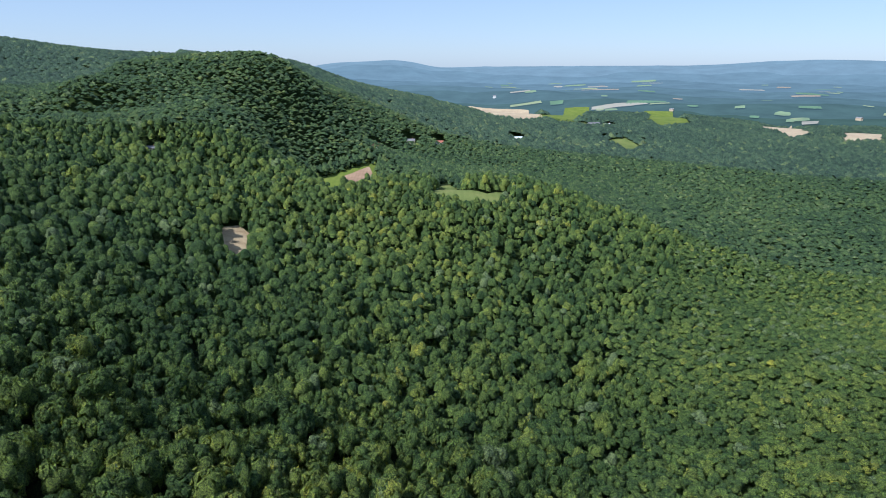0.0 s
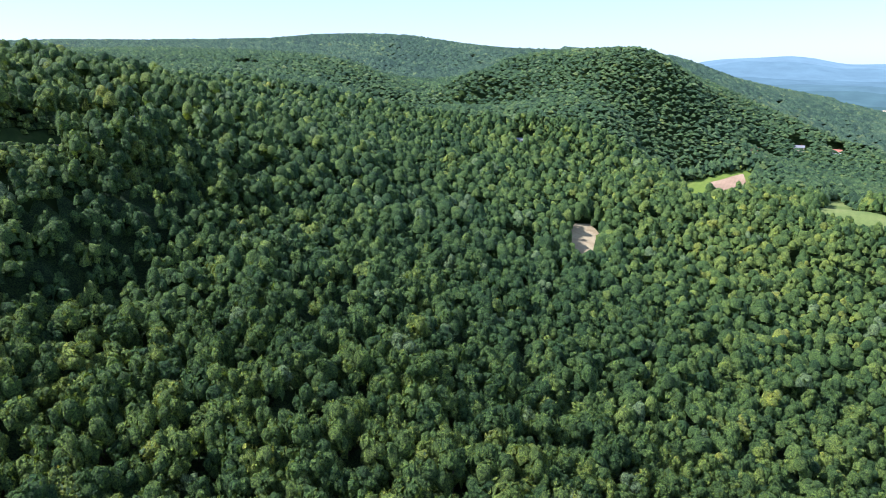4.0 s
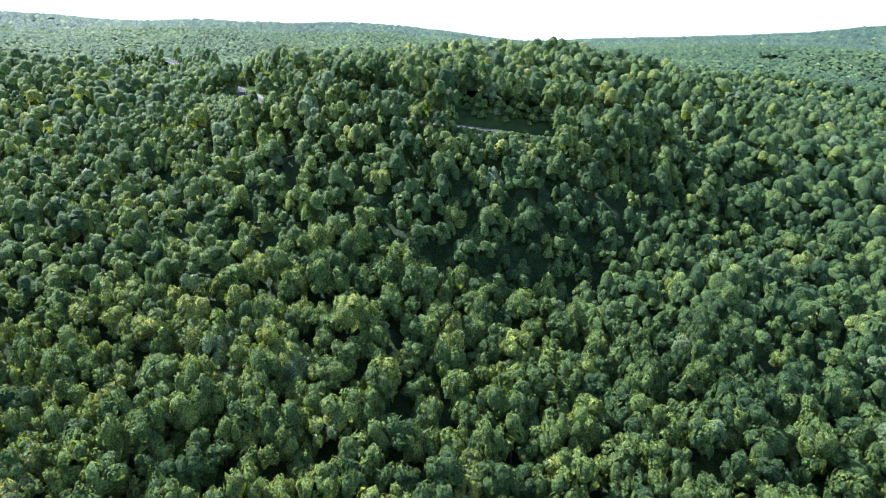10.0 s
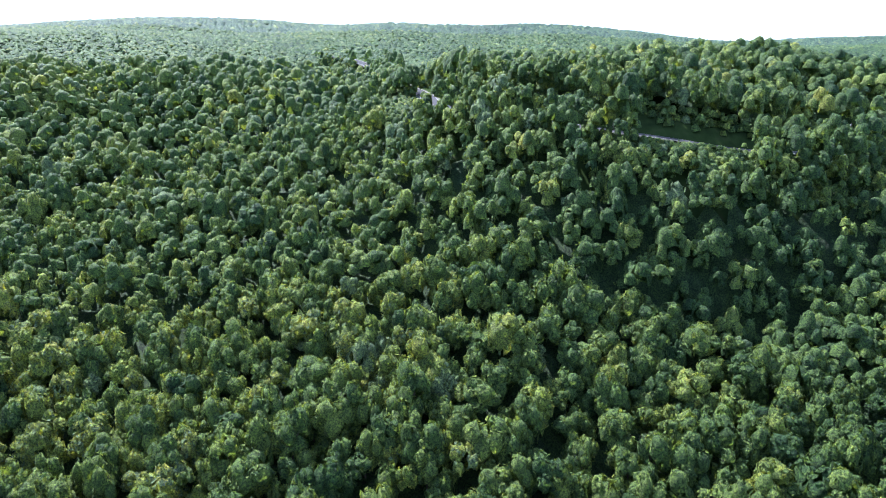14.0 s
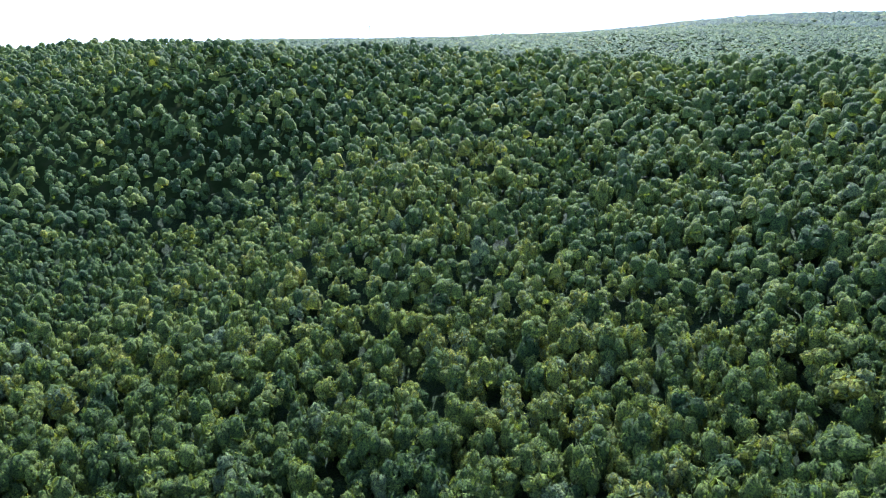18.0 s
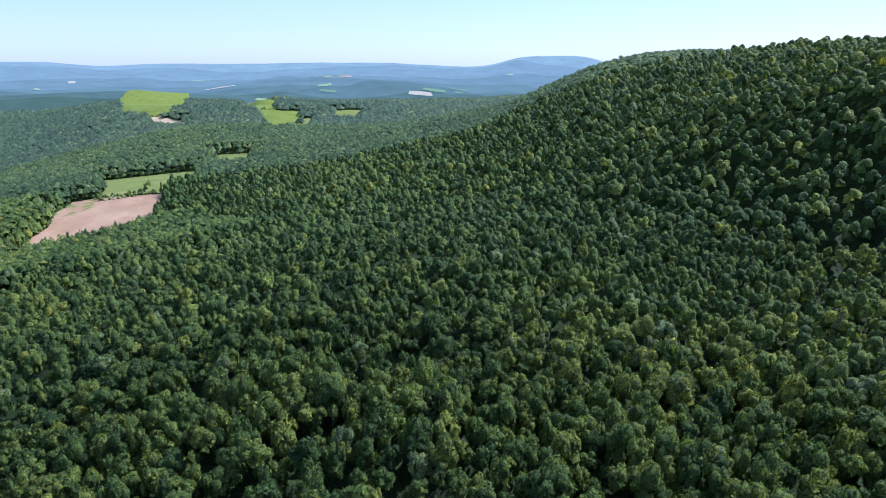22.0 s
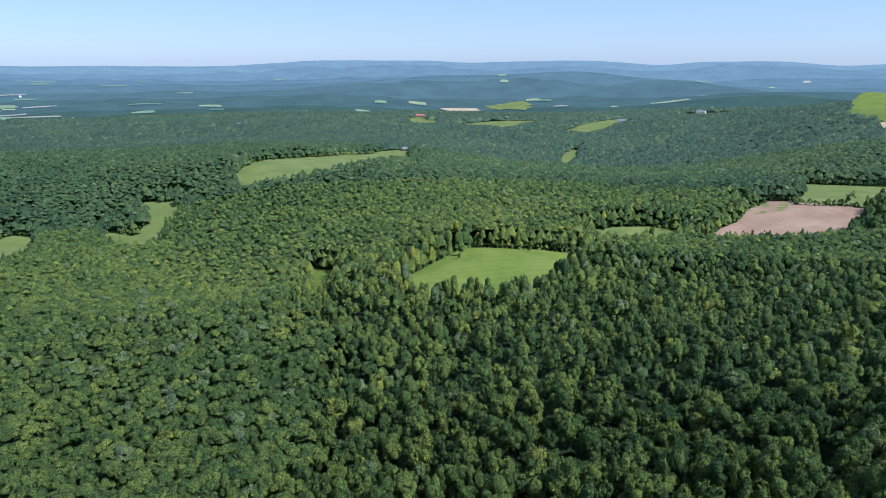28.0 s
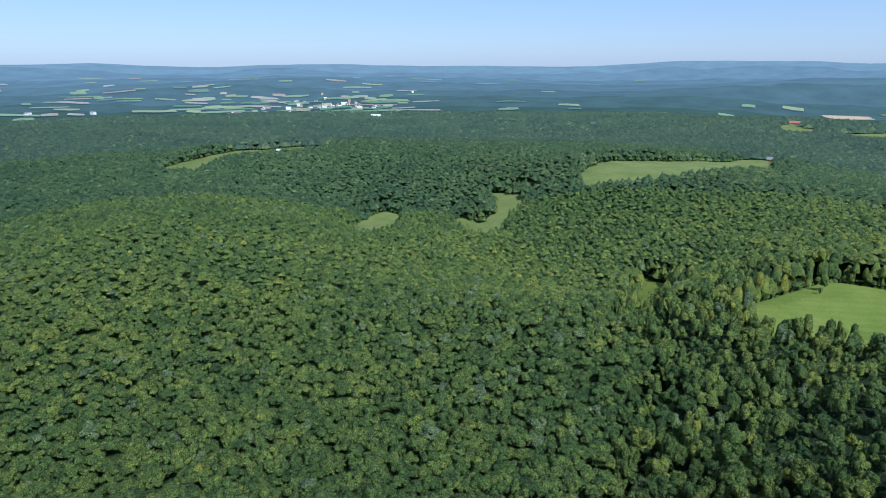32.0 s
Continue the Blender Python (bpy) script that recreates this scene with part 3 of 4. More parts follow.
strip("road_verge", ROAD, 5.4, -5.4, 0.45, GRAVEL, "gravel verge along the mountain road", "verge")
strip("road", ROAD, 4.2, -4.2, 0.55, ASPHALT, "grey two-lane asphalt road cut into the hillside", "road")
strip("road_line", ROAD, 3.9, 3.65, 0.57, PAINT, "white edge line painted on the road", "road marking")
strip("road_line", ROAD, -3.65, -3.9, 0.57, PAINT, "white edge line painted on the road", "road marking")

HOUSES = [  # x, y, length, depth, wall height, turn, walls, roof
    (-148, 361, 6, 4, 2.6, 20, "white", "pale"), (-87, 896, 12, 8, 4.5, 10, "white", "red"), (-72, 904, 9, 7, 3.2, 80, "white", "pale"),
    (-47, 989, 13, 7, 3.0, 5, "tan", "grey"), (-6, 1035, 13, 7, 3.0, 0, "white", "red"), (124, 1166, 20, 8, 3.5, 4, "white", "pale"),
    (-565, 570, 15, 9, 4.5, 40, "white", "pale"), (-348, 590, 8, 6, 3.5, 25, "white", "grey"), (-240, 566, 7, 5, 3.0, 15, "tan", "grey"),
    (977, -451, 16, 10, 5.0, 60, "red", "grey"), (1281, -1177, 22, 12, 6.0, 30, "white", "grey"), (1255, -1190, 14, 9, 5.0, 75, "tan", "grey"),
    (939, 258, 17, 8, 4.5, 70, "white", "pale"), (938, 240, 12, 8, 4.0, 75, "white", "pale"), (2345, 290, 34, 14, 8, 80, "white", "pale"),
    (304, 1398, 24, 11, 6, 15, "white", "grey"), (332, 1402, 16, 9, 5, 15, "white", "pale"), (1198, 2114, 40, 18, 10, 30, "white", "pale"),
    (1680, -815, 26, 14, 6, 50, "tan", "red"), (1863, -362, 20, 14, 6, 60, "white", "grey"), (1607, -1811, 30, 16, 8, 20, "white", "grey"),
    (-598, 8, 9, 6, 3.2, 70, "white", "grey")]
for x, y, long, *_ in HOUSES:
    away = math.hypot(x - CENTRE[0], y - CENTRE[1])
    CLEARINGS.append((x, y, 6 + long * 0.6))
    CLEARINGS.append((x - (x - CENTRE[0]) / away * (9 + long * 0.5), y - (y - CENTRE[1]) / away * (9 + long * 0.5), 5 + long * 0.5))

# ---- forest ----
def ico(level):
    bm = bmesh.new()
    bmesh.ops.create_icosphere(bm, subdivisions=level, radius=1.0)
    bm.verts.ensure_lookup_table()
    v = np.array([p.co for p in bm.verts])
    f = np.array([[p.index for p in g.verts] for g in bm.faces])
    bm.free()
    return v, f


def dome(rng, d, r, sides, low=False):
    """A rounded heap of leaves that faces along d: a top, a shoulder and a skirt. Corners and triangles."""
    side = np.cross(d, rng.normal(size=3))
    side /= np.linalg.norm(side)
    other = np.cross(d, side)
    t = 2 * np.pi * (np.arange(sides) + rng.random()) / sides
    spoke = np.cos(t)[:, None] * side + np.sin(t)[:, None] * other
    if low:                                # far off: a top and a skirt alone
        v = np.concatenate([[d * rng.uniform(0.85, 1.15)], (spoke - d * 0.1) * rng.uniform(0.8, 1.15, sides)[:, None]]) * r
        return v, np.array([[0, 1 + k, 1 + (k + 1) % sides] for k in range(sides)])
    half = math.pi / sides
    turned = np.cos(t + half)[:, None] * side + np.sin(t + half)[:, None] * other
    v = np.concatenate([[d * rng.uniform(0.9, 1.1)],
                        (spoke * 0.68 + d * 0.72) * rng.uniform(0.82, 1.15, sides)[:, None],
                        (turned * 0.98 - d * 0.12) * rng.uniform(0.85, 1.15, sides)[:, None]]) * r
    k = np.arange(sides)
    n = (k + 1) % sides
    f = np.concatenate([np.stack([0 * k, 1 + k, 1 + n], 1), np.stack([1 + k, 1 + sides + k, 1 + n], 1), np.stack([1 + n, 1 + sides + k, 1 + sides + n], 1)])
    return v, f


def sprays(rng, count, centres, radii, floor, size):
    """Small loose sprays of leaves that stand off the lobes: a bent pair of triangles each."""
    vs, fs, shade = [], [], []
    while len(vs) < count:
        k = rng.integers(len(centres))
        d = rng.normal(size=3)
        d[2] = d[2] * 0.8 + 0.45
        d /= np.linalg.norm(d)
        p = centres[k] + d * radii[k] * rng.uniform(0.94, 1.1)
        if p[2] < floor or (np.linalg.norm(p - centres, axis=1) < radii * 0.9).any():
            continue
        side = np.cross(d + rng.normal(size=3) * 0.45, rng.normal(size=3))
        side /= np.linalg.norm(side)
        other = np.cross(d, side)
        r = rng.uniform(*size)
        q = np.array([side, other * 0.7, -side * rng.uniform(0.7, 1.1), -other * 0.7]) * r + p
        q[1] -= d * r * rng.uniform(-0.2, 0.5)
        q[3] -= d * r * rng.uniform(-0.2, 0.5)
        vs.append(q)
        fs.append(np.array([[0, 1, 2], [0, 2, 3]]) + 4 * (len(vs) - 1))
        shade.append(np.full(4, rng.uniform(-0.16, 0.3)))
    return np.concatenate(vs), np.concatenate(fs), np.concatenate(shade)


def crown(rng, lobes, kind, loose, floor, size=(0.09, 0.2)):
    """Unit crown, about 1 in radius: lobes of foliage heaped round a top, with loose sprays. Corners, triangles, tint of each corner, and which faces are smooth.
    kind: sides of a lobe's dome, below 0 for a plainer dome, or 0 for finely rounded lobes."""
    golden = math.pi * (3 - math.sqrt(5))
    start = rng.uniform(0, 6.28)
    centres, radii = [], []
    for k in range(lobes):
        up = 0.62 - (0.62 - min(0.3, floor)) * k / max(1, lobes - 1) + rng.uniform(-0.1, 0.1)
        r = rng.uniform(0.34, 0.54) if lobes > 3 else rng.uniform(0.5, 0.7)
        out = (1.0 - r) * math.sqrt(max(0.05, 1 - up * up)) * rng.uniform(0.75, 1.15)
        centres.append((out * math.cos(start + k * golden), out * math.sin(start + k * golden), up * (1.05 - r * 0.4)))
        radii.append(r)
    if lobes > 3:
        centres.append((0.0, 0.0, 0.12))
        radii.append(0.62)
    if lobes == 1:
        centres, radii = [(0.0, 0.0, 0.05)], [0.95]
    centres, radii = np.array(centres), np.array(radii)
    vs, fs, shade, base = [], [], [], 0
    for c, r in zip(centres, radii):
        if kind:
            d = np.array([c[0] * 0.6, c[1] * 0.6, 1.0])
            v, f = dome(rng, d / np.linalg.norm(d), r, abs(kind), kind < 0)
        else:
            v, f = ico(1)
            q, _ = np.linalg.qr(rng.normal(size=(3, 3)))
            v = v @ q
            f = f if np.linalg.det(q) > 0 else f[:, ::-1]
            v = v * (r * rng.uniform(0.8, 1.18, len(v)))[:, None]
        v = v + c
        if lobes > 1:                      # drops what lies inside the other lobes or under the crown
            m = v[f].mean(1)
            others = [(np.linalg.norm(m - c2, axis=1) < r2 * 0.86) for c2, r2 in zip(centres, radii) if c2 is not c and not np.allclose(c2, c)]
            f = f[~np.any(others, axis=0) & (m[:, 2] > floor)]
        else:
            f = f[v[f].mean(1)[:, 2] > floor]
        used = np.unique(f)
        remap = np.full(len(v), -1)
        remap[used] = np.arange(len(used))
        vs.append(v[used])
        fs.append(remap[f] + base)
        shade.append(rng.uniform(-0.12, 0.12) + rng.uniform(-0.05, 0.05, len(used)))
        base += len(used)
    smooth = [np.ones(sum(len(f) for f in fs), bool)]
    if loose:
        v, f, t = sprays(rng, loose, centres, radii, floor, size)
        vs.append(v)
        fs.append(f + base)
        shade.append(t)
        smooth.append(np.zeros(len(f), bool))
    return np.concatenate(vs), np.concatenate(fs), np.concatenate(shade), np.concatenate(smooth)


def scatter(rng, spacing, inner, outer):
    """Tree places on a jittered grid in a ring round the centre."""
    k = np.arange(-outer, outer, spacing)
    x, y = np.meshgrid(k, k)
    x = x.ravel() + rng.uniform(-0.48, 0.48, x.size) * spacing
    y = y.ravel() + rng.uniform(-0.48, 0.48, y.size) * spacing
    r = np.hypot(x, y)
    ok = (r >= inner) & (r < outer)
    x, y = x[ok] + CENTRE[0], y[ok] + CENTRE[1]
    ok = ~open_ground(x, y)
    return x[ok], y[ok]


LOW_GROWTH = [(1.9, 2.3), (5.3, 7.3), (9.6, 10.8), (12.9, 13.6)]   # stretches of the road with only scrub below them


def scrub_height(x, y):
    """How high the growth may stand: low below the open stretches of the road, rising down the bank."""
    off_road, _, way = from_road(x, y)
    low = np.zeros(np.shape(x), bool)
    for first, last in LOW_GROWTH:
        low |= (way > first) & (way < last)
    return np.where(low & (off_road < 0) & (off_road > -27), np.clip(-off_road * 0.56 - 2.6, 1.0, 40), 99.0)


def species(rng, x, y):
    """Tint of each tree in 0..1: broad stands, chance, and sectors darkened or lightened by bearing."""
    turn = np.degrees(np.arctan2(-(x - CENTRE[0]), y - CENTRE[1])) % 360
    east = np.exp(-((turn - 285) / 45) ** 2)
    t = 0.38 + 0.07 * east + 0.15 * value_noise(x, y, 120, 11) + 0.1 * value_noise(x, y, 35, 12) + rng.normal(size=len(x)) * 0.2 * (1 - 0.4 * east)
    away = np.hypot(x - CENTRE[0], y - CENTRE[1])
    # tint shifted by bearing and distance to set each sector's brightness
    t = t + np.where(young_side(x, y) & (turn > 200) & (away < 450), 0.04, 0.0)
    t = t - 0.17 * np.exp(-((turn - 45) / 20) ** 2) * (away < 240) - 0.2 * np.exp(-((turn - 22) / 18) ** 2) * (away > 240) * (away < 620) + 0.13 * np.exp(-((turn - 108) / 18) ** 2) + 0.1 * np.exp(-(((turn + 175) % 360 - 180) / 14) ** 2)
    # shadowed slope to the south: its shade is put into the tint
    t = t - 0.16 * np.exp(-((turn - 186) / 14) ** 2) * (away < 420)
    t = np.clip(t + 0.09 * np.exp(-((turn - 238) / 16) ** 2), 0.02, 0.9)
    silver = rng.random(len(x)) < 0.02 + 0.05 * np.clip(value_noise(x, y, 90, 14), 0, 1)
    return np.where(silver, 1.2, t)


def seen_side(x, y, reach):
    """Leaves out what lies behind the plateau's skyline and far off to the unseen side."""
    turn = np.degrees(np.arctan2(-(x - CENTRE[0]), y - CENTRE[1])) % 360
    away = np.hypot(x - CENTRE[0], y - CENTRE[1])
    return (away < reach) | ~(((turn > 20) & (turn < 160) & (away > 1650)) | ((turn > 307) & (turn < 320)))


def young_side(x, y):
    """Where the younger, closer growth stands: the south and east."""
    turn = np.degrees(np.arctan2(-(x - CENTRE[0]), y - CENTRE[1])) % 360 + 7 * value_noise(x, y, 45, 31)
    away = np.hypot(x - CENTRE[0], y - CENTRE[1])
    return (turn > 250) & (turn < 338) | (turn > 205) & (turn < 338) & (away > 400)


def forest(label, seed, spacing, inner, outer, lobes, sides, loose, floor, mat, kinds=16, young=None):
    rng = np.random.default_rng(seed)
    x, y = scatter(rng, spacing, inner, outer)
    ok = seen_side(x, y, 700)
    if young is not None:
        ok &= young_side(x, y) == young
    x, y = x[ok], y[ok]
    n = len(x)
    z = ground(x, y)
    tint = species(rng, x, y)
    # old tall stands on the north and west flanks, younger close growth to the south and east
    turn_at = np.arctan2(-(x - CENTRE[0]), y - CENTRE[1])
    old = 1.0 + 0.19 * np.cos(turn_at - 0.7) + 0.12 * value_noise(x, y, 60, 21)
    big = rng.random(n) ** 2.2
    if young:                              # a closed, even canopy of small crowns
        radius = spacing * (0.68 + 0.26 * big + rng.uniform(-0.06, 0.08, n))
        tall = TREE * (0.95 + 0.09 * big + rng.normal(size=n) * 0.03)
        high = radius * rng.uniform(0.6, 0.95, n)
    else:
        radius = spacing * (0.46 + 0.44 * big + rng.uniform(-0.06, 0.08, n)) * old
        tall = TREE * (0.82 + 0.34 * big + rng.normal(size=n) * 0.09)
        high = np.minimum(tall * 0.55, radius * rng.uniform(0.95, 1.9 if inner < 300 else 1.45, n))
    if inner >= 620:                       # seen as one closed roof
        radius = spacing * (0.82 + 0.24 * big + rng.uniform(-0.05, 0.08, n))
        high = radius * rng.uniform(0.5, 0.8, n)
        tall = TREE * (0.95 + 0.09 * big + rng.normal(size=n) * 0.03)
    if inner < 620:
        off_road, _, _ = from_road(x, y)
        tall = np.minimum(tall, scrub_height(x, y) * rng.uniform(0.8, 1.1, n))
        high = np.minimum(high, tall * 0.6)
        bank = np.abs(off_road) < 26       # boughs down to the ground beside the road
        radius = np.where(bank, np.minimum(np.maximum(radius, 2.7), tall * 0.6 + 0.4), radius)
        high = np.where(bank, np.minimum(tall * 0.6, radius * 1.5), high)
    rim = wood_edge(x, y, 8.0 if inner < 620 else 12.0)
    tall = np.where(rim, tall * rng.uniform(0.7, 1.0, n), tall)
    high = np.where(rim, tall * 0.62, high)
    radius = np.where(rim, radius * 1.25, radius)
    turn = rng.uniform(0, 2 * np.pi, n)
    kind = rng.integers(0, kinds, n)
    vs, fs, ts, ss, base = [], [], [], [], 0
    for k in range(kinds):
        v, f, shade, smooth = crown(rng, lobes, sides, loose, floor)
        who = np.where(kind == k)[0]
        c, s = np.cos(turn[who])[:, None], np.sin(turn[who])[:, None]
        r = radius[who][:, None]
        p = np.stack([(v[:, 0] * c - v[:, 1] * s) * r + x[who][:, None], (v[:, 0] * s + v[:, 1] * c) * r + y[who][:, None],
                      v[:, 2] * high[who][:, None] + (z + tall - high)[who][:, None]], -1)
        vs.append(p.reshape(-1, 3))
        fs.append((f[None] + (base + np.arange(len(who)) * len(v))[:, None, None]).reshape(-1, 3))
        ts.append((tint[who][:, None] + shade[None]).ravel())
        ss.append(np.tile(smooth, len(who)))
        base += len(who) * len(v)
    ob = new("forest", raw_mesh("forest", np.concatenate(vs), np.concatenate(fs), mat, np.concatenate(ss), np.concatenate(ts)))
    return tagged(ob, label, "forest", kind="stuff")


def undergrowth(name, label, radii, step, young, share, mat, tone):
    """Saplings and low boughs that fill the gaps between the crowns, at a share of the trees' height."""
    rng = np.random.default_rng(19)
    turns = np.radians(np.arange(0, 360, step))
    rr, tt = np.meshgrid(radii, turns, indexing="ij")
    rr, tt = rr + rng.uniform(-0.8, 0.8, rr.shape), tt + rng.uniform(-0.3, 0.3, tt.shape) * math.radians(step)
    x, y = CENTRE[0] - rr * np.sin(tt), CENTRE[1] + rr * np.cos(tt)
    z = ground(x, y) + TREE * (share + rng.uniform(-0.13, 0.13, x.shape))
    off_road, _, _ = from_road(x, y)
    bare = (np.abs(off_road) < 27) | open_ground(x, y) | wood_edge(x.ravel(), y.ravel(), 9.0).reshape(x.shape) | (young_side(x, y) != young)
    nr, nt = rr.shape
    i, j = np.meshgrid(np.arange(nr - 1), np.arange(nt), indexing="ij")
    a, b = i * nt + j, i * nt + (j + 1) % nt
    quads = np.stack([a, a + nt, b + nt, b], -1).reshape(-1, 4)
    quads = quads[~bare.ravel()[quads].any(1)]
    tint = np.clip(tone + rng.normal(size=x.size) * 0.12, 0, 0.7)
    ob = new(name, raw_mesh(name, np.stack([x, y, z], -1).reshape(-1, 3), quads, mat, True, tint))
    tagged(ob, label, "undergrowth", kind="stuff")


# the nearest ring of trees stands as single trees
tree_rng = np.random.default_rng(77)
TREE_X, TREE_Y = scatter(tree_rng, 6.6, 131, 146)
undergrowth("undergrowth", "undergrowth of saplings between the tall forest trees, coloured dark like shade", np.r_[np.arange(96, 200, 2.6), np.arange(200, 330, 4.0)], 0.9, False, 0.27, SHADED_SCRUB, 0.1)
undergrowth("saplings", "close-set green saplings under the young forest canopy", np.r_[np.arange(96, 250, 2.6), np.arange(250, 620, 4.2)], 0.6, True, 0.70, LEAVES, 0.3)
for x, y in zip(TREE_X, TREE_Y):
    CLEARINGS.append((float(x), float(y), 2.6))
forest("dense green broadleaf forest canopy of mixed crowns", 1, 5.5, 0, 98, 1, 5, 0, -0.3, LEAVES)
forest("tall green broadleaf forest canopy of mixed crowns", 5, 4.9, 98, 190, 7, 0, 130, -0.35, LEAVES, 22, False)
forest("young close-grown broadleaf forest with small even crowns", 6, 4.0, 98, 190, 5, 6, 44, -0.1, LEAVES, 22, True)
forest("tall broadleaf forest canopy of full rounded crowns", 9, 4.9, 190, 300, 5, 6, 34, -0.3, LEAVES, 22, False)
forest("young even broadleaf forest of rounded crowns", 10, 4.2, 190, 300, 4, 5, 14, 0.0, LEAVES, 22, True)
forest("tall green broadleaf forest covering the slopes", 2, 5.1, 300, 620, 3, 5, 5, -0.15, LEAVES, 26, False)
forest("young close-grown broadleaf forest over low hills", 7, 4.5, 300, 620, 2, -6, 3, 0.0, LEAVES, 26, True)
forest("green broadleaf forest on the farther hills", 3, 5.6, 620, 1050, 2, -5, 0, -0.05, HAZED_HILL_WOODS, 20, None)
forest("broadleaf woods over the rolling hills", 8, 8.0, 1050, 1650, 1, -6, 0, -0.2, HAZED_WOODS, 20, None)
forest("distant woodland over rolling hills", 4, 12.5, 1650, 2500, 1, -6, 0, -0.2, HAZED_WOODS)


def hedges():
    """Shrubs and low boughs that close the wood's edge down to the ground round the fields and above the road."""
    rng = np.random.default_rng(41)
    xs, ys = [], []
    for edge in FIELDS:
        cx, cy = np.mean(edge, axis=0)
        sides = list(zip(edge, edge[1:] + edge[:1]))
        area = abs(sum(ax * by - bx * ay for (ax, ay), (bx, by) in sides)) / 2
        if math.hypot(cx - CENTRE[0], cy - CENTRE[1]) > 1700 or area < 12 * sum(math.hypot(bx - ax, by - ay) for (ax, ay), (bx, by) in sides):
            continue
        for (ax, ay), (bx, by) in zip(edge, edge[1:] + edge[:1]):
            k = max(1, int(math.hypot(bx - ax, by - ay) / 2.6))
            for i in range(k):
                x, y = ax + (bx - ax) * (i + rng.random()) / k, ay + (by - ay) * (i + rng.random()) / k
                out = math.hypot(x - cx, y - cy) or 1.0
                far = rng.uniform(0.3, 3.5)
                xs.append(x + (x - cx) / out * far)
                ys.append(y + (y - cy) / out * far)
    for (ax, ay), (bx, by) in zip(ROAD, ROAD[1:]):
        long = math.hypot(bx - ax, by - ay)
        for i in range(int(long / 0.28)):
            u, side = rng.random(), -rng.uniform(6.5, 27) if rng.random() < 0.72 else rng.uniform(10.5, 20)
            xs.append(ax + (bx - ax) * u - (by - ay) / long * side)
            ys.append(ay + (by - ay) * u + (bx - ax) / long * side)
    x, y = np.array(xs), np.array(ys)
    z, tint = ground(x, y), species(rng, x, y)
    vs, fs, ts, base = [], [], [], 0
    kind = rng.integers(0, 8, len(x))
    for k in range(8):
        v, f, shade, _ = crown(rng, 2, 5, 6, -0.6, (0.15, 0.3))
        who = np.where(kind == k)[0]
        size = np.minimum(rng.uniform(1.5, 3.2, len(who)), scrub_height(x[who], y[who]) * 0.5)
        p = v[None] * (size[:, None] * [1, 1, 1.25])[:, None, :] + np.stack([x[who], y[who], z[who] + size * 0.75], 1)[:, None]
        vs.append(p.reshape(-1, 3))
        fs.append((f[None] + (base + np.arange(len(who)) * len(v))[:, None, None]).reshape(-1, 3))
        ts.append((tint[who][:, None] + shade[None]).ravel())
        base += len(who) * len(v)
    ob = new("shrubs", raw_mesh("shrubs", np.concatenate(vs), np.concatenate(fs), LEAVES, True, np.concatenate(ts)))
    return tagged(ob, "green shrubs and low boughs along the wood's edge", "shrubs", kind="stuff")


hedges()


# ---- single trees ----
def limb(bm, a, b, ra, rb, sides=6):
    """A tapered limb from a to b."""
    a, b = Vector(a), Vector(b)
    q = (b - a).to_track_quat("Z", "Y")
    rings = []
    for p, r in ((a, ra), (b, rb)):
        rings.append([bm.verts.new(p + q @ Vector((r * math.cos(t), r * math.sin(t), 0))) for t in (2 * math.pi * k / sides for k in range(sides))])
    for k in range(sides):
        bm.faces.new((rings[0][k], rings[0][(k + 1) % sides], rings[1][(k + 1) % sides], rings[1][k]))
    bm.faces.new(rings[1])


def tree_kind(seed, radius, tall, label):
    """A broadleaf tree at the origin: tapered trunk with limbs, and a crown of leaf clumps."""
    rng = np.random.default_rng(seed)
    tree = tagged(new("tree"), label, "tree", "trees of the near forest")
    bm = bmesh.new()
    limb(bm, (0, 0, -0.6), (0.1, 0.05, tall * 0.5), 0.26, 0.17)
    limb(bm, (0.1, 0.05, tall * 0.5), (0.2, -0.1, tall * 0.85), 0.17, 0.05)
    for k in range(5):
        t = 2.4 * k + rng.uniform(0, 1)
        h = tall * rng.uniform(0.35, 0.6)
        limb(bm, (0.08, 0.04, h), (math.cos(t) * radius * 0.7, math.sin(t) * radius * 0.7, h + tall * 0.2), 0.1, 0.03, 5)
    part("trunk", bm, BARK, tree, "grey-brown trunk with limbs")
    v, f, shade, smooth = crown(rng, 8, 0, 150, -0.7, (0.07, 0.15))
    v = v * np.array([radius, radius, tall * 0.34]) + np.array([0, 0, tall * 0.66])
    ob = new("crown", raw_mesh("crown", v, f, LEAVES, smooth, rng.uniform(0.2, 0.7) + shade))
    ob.parent = tree
    return tree


KINDS = [tree_kind(31, 3.3, 15.0, "tall broadleaf tree with a full green crown"), tree_kind(32, 2.7, 16.5, "slender broadleaf tree with a narrow green crown"),
         tree_kind(33, 3.9, 15.5, "spreading broadleaf tree with a wide green crown"), tree_kind(34, 2.4, 13.0, "young broadleaf tree with a light green crown"),
         tree_kind(35, 3.0, 14.0, "broadleaf tree with a dense dark green crown"), tree_kind(36, 3.5, 17.0, "old broadleaf tree rising above its neighbours")]
rng = np.random.default_rng(78)
tx, ty = TREE_X, TREE_Y
tz = ground(tx, ty)
SPOTS = [(x, y, z, rng.uniform(0.9, 1.25)) for x, y, z in zip(tx, ty, tz)]
LONE = [(303, -328, 0.75), (297, -172, 0.55), (292, -168, 0.35), (299, -222, 0.3), (322, -366, 0.5), (318, -356, 0.4), (277, -399, 0.45)]
for x, y, k in LONE:
    SPOTS.append((x, y, float(ground(x, y)), k))
